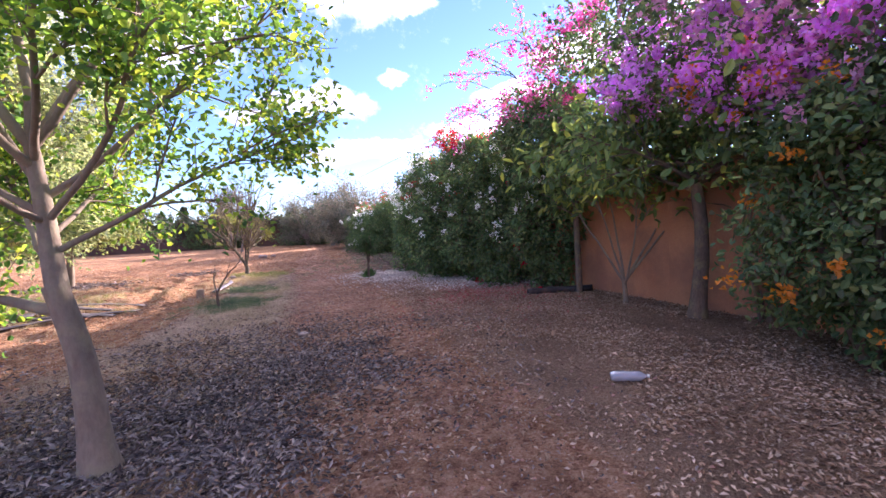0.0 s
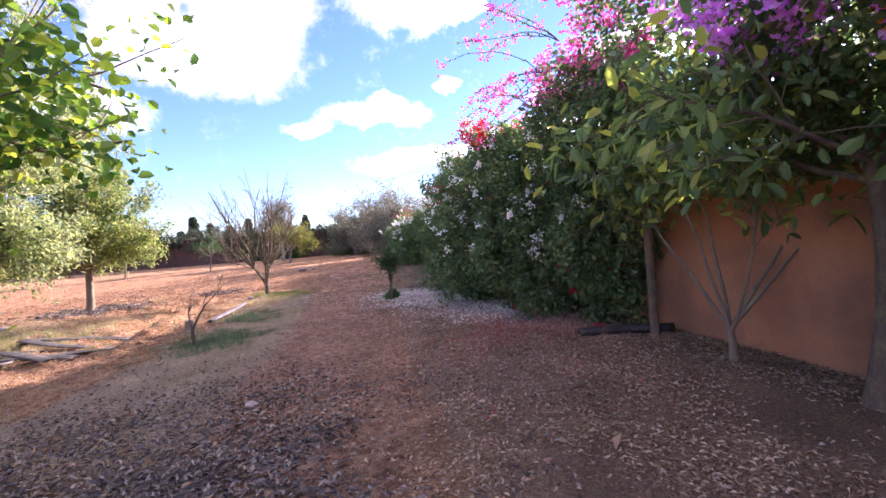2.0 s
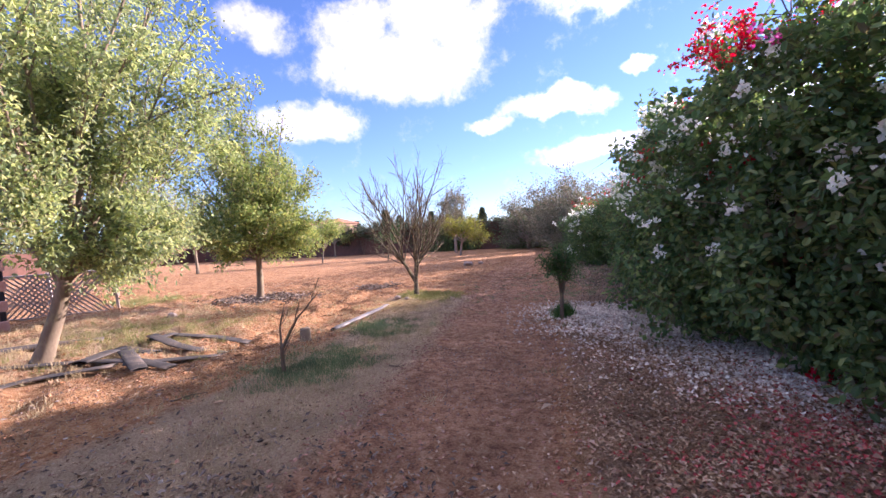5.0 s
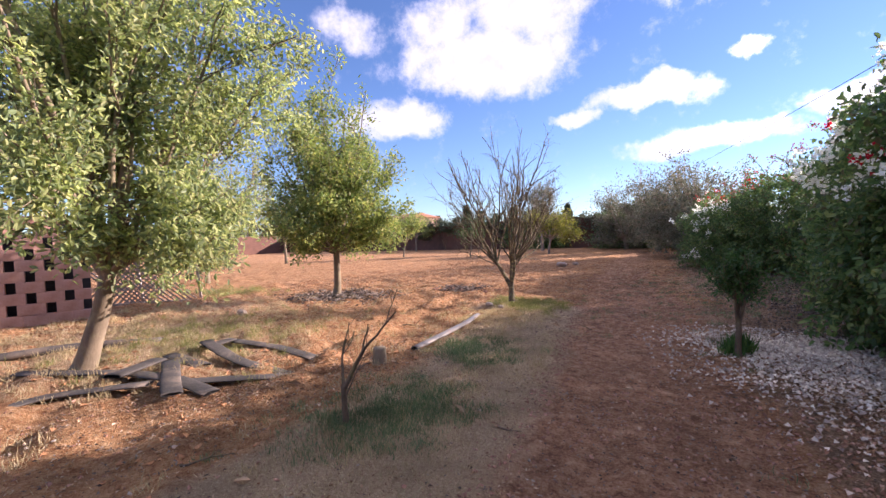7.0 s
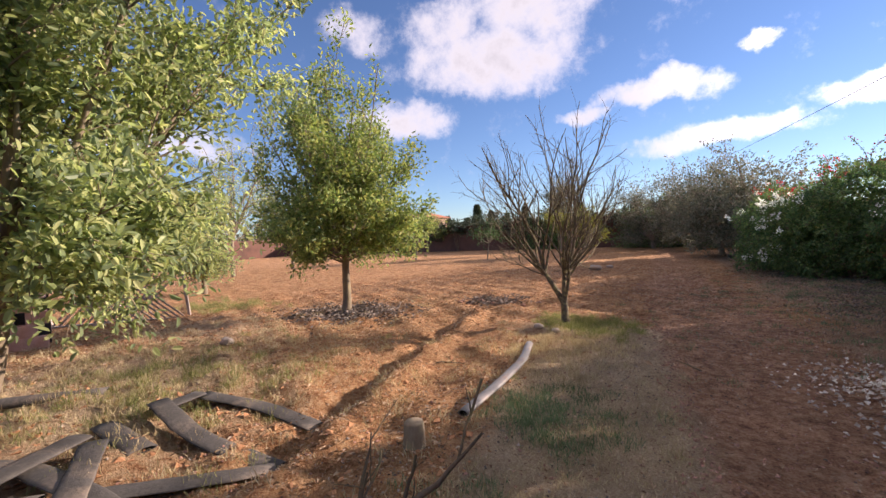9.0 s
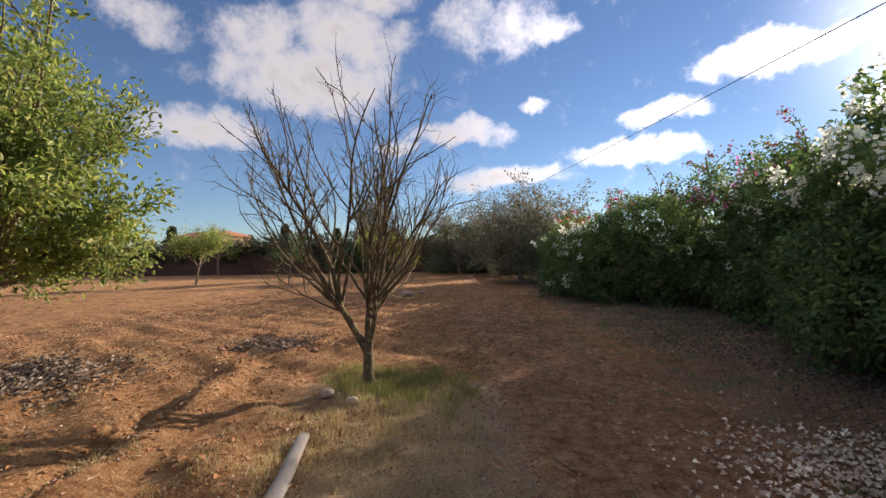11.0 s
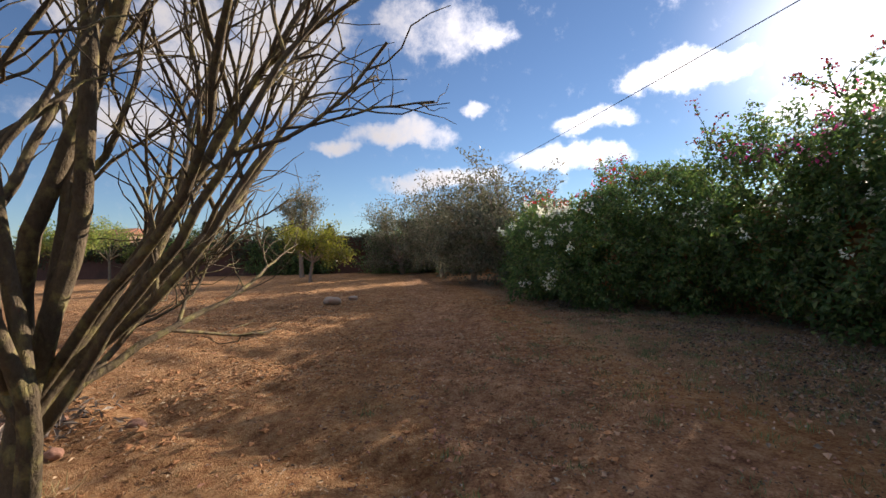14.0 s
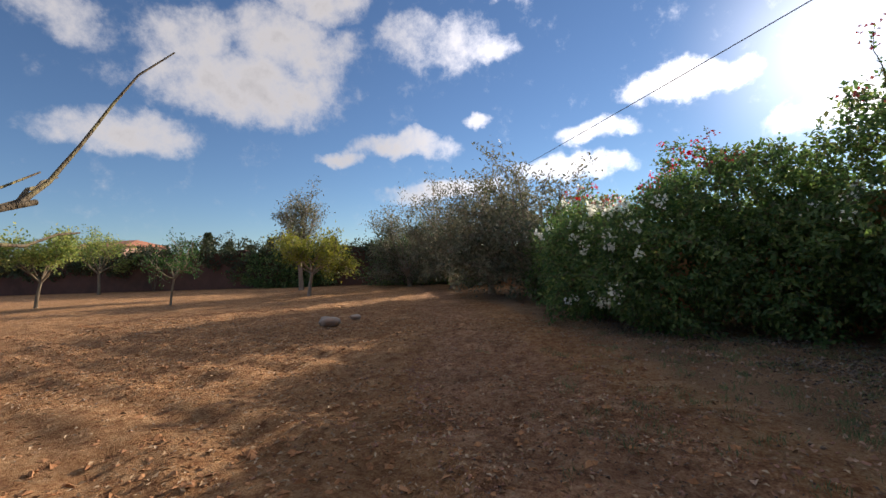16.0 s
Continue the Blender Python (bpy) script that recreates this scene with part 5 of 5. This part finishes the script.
scatter("leaf_litter", "dry leaf crumbs on the trail and its verge", "leaf litter", DEAD_TAN, 26000,
        area(-7, 1.5, 0.3, 20, lambda x, y: 0.35 * patchy(x, y, 41) + 0.2 * (x < trail_x(y) - 0.8)), 0.034, 0.011)
scatter("leaf_litter", "dry straw and leaf crumbs over the field", "leaf litter", DEAD_TAN, 33000,
        area(-17, -4, 3, 27, lambda x, y: patchy(x, y, 43, 1.3) * smooth(0.6, -0.4, x - field_x(y))), 0.05, 0.022)
scatter("leaf_litter", "brown dry leaves under the farther tree", "leaf litter", DEAD_GREY, 3500, area(-14, -9.5, 11.8, 16, lambda x, y: gauss(x, y, -11.8, 13.7, 1.1, 0.9)), 0.09, 0.045, 0.6)
def hedge_foot(y):
    """Where the hedge meets the ground."""
    return np.interp(y, [8.0, 9.3, 10.9, 11.8, 13.3, 16.8, 23, 27], [2.2, 1.9, 1.5, 0.25, -1.1, -1.9, -3.2, -5.2])


scatter("fallen_bracts", "pale fallen bracts below the white bougainvillea", "fallen petals", PETAL_PALE, 17000,
        area(-4.6, 2.4, 9.0, 20, lambda x, y: np.where(x < hedge_foot(y) + 0.3, np.exp(-((x - hedge_foot(y) + 0.35) / (1.0 + 0.3 * smooth(13.5, 11.5, y))) ** 2), 0)
             * smooth(9.0, 11.0, y) * (1 - smooth(12.6, 14.8, y)) * (0.35 + 0.65 * patchy(x, y, 47))), 0.05, 0.042)
scatter("fallen_bracts", "scattered faded bracts on the earth before the hedge", "fallen petals", PETAL_FADED, 1800,
        area(-5.5, 2.4, 6.0, 26, lambda x, y: np.exp(-((x - hedge_foot(y) + 0.9) / 1.5) ** 2) * patchy(x, y, 83)), 0.05, 0.042)
scatter("leaf_litter", "dark brown crumbs of leaf and bark on the trail", "leaf litter", DEAD_GREY, 18000,
        area(-7, 1.5, 0.3, 20, lambda x, y: 0.5 * patchy(x, y, 73, 2.5)), 0.03, 0.014)
scatter("leaf_litter", "mixed brown and grey leaves drifted over the verge", "leaf litter", DEAD_GREY, 9000,
        area(-5.0, 1.0, 2.5, 8.0, lambda x, y: gauss(x, y, -1.9, 4.9, 1.6, 1.6) * patchy(x, y, 89, 2.4)), 0.06, 0.024, 0.7)
scatter("leaf_litter", "pale tan leaves drifted over the verge", "leaf litter", DEAD_TAN, 6000,
        area(-5.0, 1.0, 1.5, 8.0, lambda x, y: gauss(x, y, -2.0, 4.3, 1.7, 2.0) * patchy(x, y, 97, 2.4)), 0.06, 0.026, 0.6)
scatter("leaf_litter", "large curled dry leaves here and there", "leaf litter", DEAD_TAN, 90, area(-6, 2, 1, 14, lambda x, y: 0.5 + 0 * x), 0.13, 0.05, 0.7)
scatter("fallen_bracts", "faded pinkish brown bracts below the hedge", "fallen petals", PETAL_FADED, 7000,
        area(-3.0, 2.5, 5, 13.5, lambda x, y: np.exp(-((x - wall_at(y) + 2.1) / 1.3) ** 2) * smooth(5.0, 8.0, y) * (1 - smooth(11.5, 13.5, y)) * patchy(x, y, 61)), 0.038, 0.03)
scatter("fallen_bracts", "red fallen bracts below the hedge", "fallen petals", PETAL_RED, 3200,
        area(-1, 3, 5.5, 12, lambda x, y: gauss(x, y, 0.6, 8.9, 1.2, 2.0) * patchy(x, y, 53)), 0.034, 0.03)
scatter("fallen_bracts", "greyish fallen leaves along the shaded hedge foot", "leaf litter", DEAD_GREY, 12000,
        area(-6, 0, 14, 27, lambda x, y: np.exp(-((x - wall_at(y) + 2.0) / 1.1) ** 2) * 0.7 * patchy(x, y, 59)), 0.045, 0.03)


def tufts(name, label, mat, n, where, high, wide=0.006, lean=0.35):
    """Blades of grass."""
    x, y = where(n)
    p = np.stack([x, y, height(x, y) - 0.005], 1)
    along = np.array([0, 0, 1.0]) + RNG.normal(size=p.shape) * lean
    s = RNG.uniform(0.4, 1.15, n)
    tagged(new(name, leaf_mesh(name, p, along, high * s, wide, mat)), label, "grass", kind="stuff")


def clumped(cx, cy, rx, ry, n_clumps):
    def pick(n):
        c = RNG.normal(size=(n_clumps, 2)) * [rx / 2, ry / 2] + [cx, cy]
        i = RNG.integers(0, n_clumps, n)
        q = c[i] + RNG.normal(size=(n, 2)) * 0.06
        return q[:, 0], q[:, 1]
    return pick


tufts("grass_tufts", "green grass round the leafless tree", GRASS_GREEN, 6500, clumped(-6.4, 14.8, 0.85, 0.75, 120), 0.13)
tufts("grass_tufts", "low green grass beside the dead sapling", GRASS_SHADED, 7500, clumped(-4.4, 8.95, 0.6, 0.95, 170), 0.08)
tufts("grass_tufts", "dry grass among the green beside the sapling", GRASS_DRY, 4000, clumped(-4.5, 9.4, 0.8, 1.4, 160), 0.07, 0.005, 0.6)
tufts("grass_tufts", "green shoots at the foot of the small tree", LEAF_BUSH, 500, clumped(-2.24, 12.87, 0.08, 0.08, 10), 0.27, 0.018, 0.3)
tufts("grass_tufts", "thin green grass beside the pipe", GRASS_SHADED, 3500, clumped(-5.0, 11.0, 0.7, 0.8, 80), 0.09)
tufts("grass_tufts", "dry straw-coloured grass near the leafless tree", GRASS_DRY, 5000, clumped(-6.1, 13.2, 1.0, 1.6, 160), 0.10)
tufts("grass_tufts", "dry grass on the verge", GRASS_DRY, 26000, area(-6, -1, 1, 13, lambda x, y: smooth(-0.8, -1.3, x - trail_x(y)) * smooth(-0.2, 0.4, x - field_x(y)) * patchy(x, y, 61)), 0.06, 0.004, 0.8)
tufts("grass_tufts", "dry pale grass over the field edge", GRASS_DRY, 17000, clumped(-10.2, 8.8, 4.8, 4.6, 560), 0.13, 0.006, 0.5)
tufts("grass_tufts", "short dry stubble over the sunlit field", GRASS_DRY, 14000, area(-15, -5, 6, 18, lambda x, y: smooth(0.3, -0.6, x - field_x(y)) * patchy(x, y, 79, 1.1)), 0.05, 0.004, 0.9)
tufts("grass_tufts", "green weeds among the old sheeting", GRASS_GREEN, 5000, clumped(-9.0, 9.2, 1.9, 1.7, 130), 0.13)
tufts("grass_tufts", "green weeds by the trellis", GRASS_GREEN, 3000, clumped(-16.5, 12.6, 2.0, 1.2, 90), 0.2)
tufts("grass_tufts", "sparse weeds in the shade of the hedge", GRASS_SHADED, 12000, clumped(-3.0, 20.0, 2.4, 6.0, 420), 0.08)


def lumps(name, label, category, mat, n, where, lo, hi, flat=0.65):
    """Clods or pebbles half sunk in the ground."""
    x, y = where(n)
    s = lo + (hi - lo) * RNG.random(n) ** 3.5
    base = np.array([[1, 0, 0], [0, 1, 0], [-1, 0, 0], [0, -1, 0], [0, 0, 1], [0, 0, -1.0]])
    v = base[None] * (1 + RNG.normal(size=(n, 6, 1)) * 0.32) + RNG.normal(size=(n, 6, 3)) * 0.26
    a = RNG.uniform(0, 6.283, n)
    c, sn = np.cos(a)[:, None], np.sin(a)[:, None]
    v = np.stack([v[..., 0] * c - v[..., 1] * sn, v[..., 0] * sn + v[..., 1] * c, v[..., 2] * flat], -1) * s[:, None, None]
    v += np.stack([x, y, height(x, y) + s * 0.15], 1)[:, None]
    t = np.array([[0, 1, 4], [1, 2, 4], [2, 3, 4], [3, 0, 4], [1, 0, 5], [2, 1, 5], [3, 2, 5], [0, 3, 5]])
    tri = (np.arange(n)[:, None, None] * 6 + t[None]).reshape(-1, 3)
    tagged(new(name, mesh_from(name, v.reshape(-1, 3), tri, mat)), label, category, kind="stuff")


lumps("clods", "reddish clods of turned soil over the field", "soil clods", CLOD, 30000, area(-18, -3.6, 4, 30, lambda x, y: smooth(0.5, -0.5, x - field_x(y)) * patchy(x, y, 67)), 0.006, 0.04, 0.5)
lumps("clods", "loose crumbs of soil on the trail", "soil clods", CLOD_TRAIL, 20000, area(-8, 2, 0.5, 24, lambda x, y: 0.3 + 0.7 * np.exp(-((x - trail_x(y)) / 1.0) ** 2)), 0.004, 0.022)
lumps("clods", "crumbled soil along the worn edges of the trail", "soil clods", CLOD_TRAIL, 5000,
      area(-9, 1, 3.0, 22, lambda x, y: np.exp(-((x - trail_x(y) + 1.05 + 0.16 * wave_noise(x, y, 17, 1.7, 4)) / 0.12) ** 2) + 0.3 * np.exp(-((x - trail_x(y) - 1.0) / 0.2) ** 2)), 0.005, 0.024)
lumps("pebbles", "pale pebbles scattered over the earth", "pebbles", STONE, 2600, area(-15, 3, 0.5, 28, lambda x, y: 0.2 + 0.8 * patchy(x, y, 71)), 0.005, 0.022)


def boulder(x, y, r, label, flat=0.6, mat=STONE):
    bm = bmesh.new()
    bmesh.ops.create_icosphere(bm, subdivisions=3, radius=r)
    for v in bm.verts:
        k = 1 + 0.35 * noise.noise(v.co * (1.6 / r) + Vector((x, y, 0)))
        v.co = Vector((v.co.x * k, v.co.y * k * 0.8, v.co.z * k * flat))
    for f in bm.faces:
        f.smooth = True
    me = bpy.data.meshes.new("stone")
    bm.to_mesh(me)
    bm.free()
    me.materials.append(mat)
    ob = tagged(new("stone", me), label, "stone")
    ob.location = (x, y, place_z(x, y, r * flat * 0.5))


boulder(-10.5, 25.3, 0.26, "pale flat stone lying on the field", 0.5)
boulder(-10.4, 26.6, 0.14, "small pale stone lying on the field", 0.5)
boulder(-2.11, 6.18, 0.07, "small tan stone beside the trail")
boulder(-6.95, 14.2, 0.09, "grey stone at the foot of the grass")
boulder(-6.55, 14.05, 0.075, "grey stone at the foot of the grass")
stump = thing("tree_stump", -5.66, 9.9, place_z(-5.66, 9.9), "small sawn stump of brown wood beside the grey pipe", "stump")
child("bole", tubes("bole", [([(0, 0, -0.05), (0.005, 0, 0.08), (0.01, 0, 0.2), (0.01, 0, 0.215), (0.01, 0, 0.216)], [0.1, 0.088, 0.082, 0.075, 0.001])], BARK_PALE, 12), stump)
boulder(-10.6, 10.4, 0.12, "pale stone in dry grass")
for k in range(18):
    boulder(-9.6 + RNG.normal() * 0.45, 16.6 + RNG.normal() * 0.25, RNG.uniform(0.03, 0.09), "dark lump of turned soil in a low heap", 0.7, CLOD_TRAIL)
scatter("leaf_litter", "dark dry debris over a low heap of soil", "leaf litter", DEAD_GREY, 900, area(-11, -8, 15.5, 17.8, lambda x, y: gauss(x, y, -9.6, 16.6, 0.6, 0.4)), 0.13, 0.03, 1.0, 0.03)


def fallen_stick(x, y, length, turn):
    z = place_z(x, y, 0.012)
    ob = thing("fallen_stick", x, y, z, "thin dry stick lying on the earth", "stick")
    line = grow((0, 0, 0), (math.cos(turn), math.sin(turn), 0.02), length, 0.009, 0.004, 0.08, 0.0, 7)
    child("shoot", tubes("shoot", [line], BARK_DARK, 6), ob)
    p, d, r = along_line(line, 0.5)
    child("side_shoot", tubes("side_shoot", [grow(p, fork(d, 0.6, 1.57), length * 0.35, 0.005, 0.002, 0.1, 0.0, 5)], BARK_DARK, 5), ob)


for x, y, length, turn in ((-4.3, 13.3, 0.4, 2.4), (-3.5, 9.3, 0.22, 0.4), (-4.9, 7.4, 0.35, 1.2), (-1.2, 4.1, 0.3, 2.8), (0.6, 5.2, 0.28, 0.9), (-9.2, 16.3, 0.5, 0.3), (-9.9, 16.8, 0.45, 2.0), (-7.0, 11.6, 0.4, 1.0), (1.8, 7.2, 0.35, 2.2)):
    fallen_stick(x, y, length, turn)
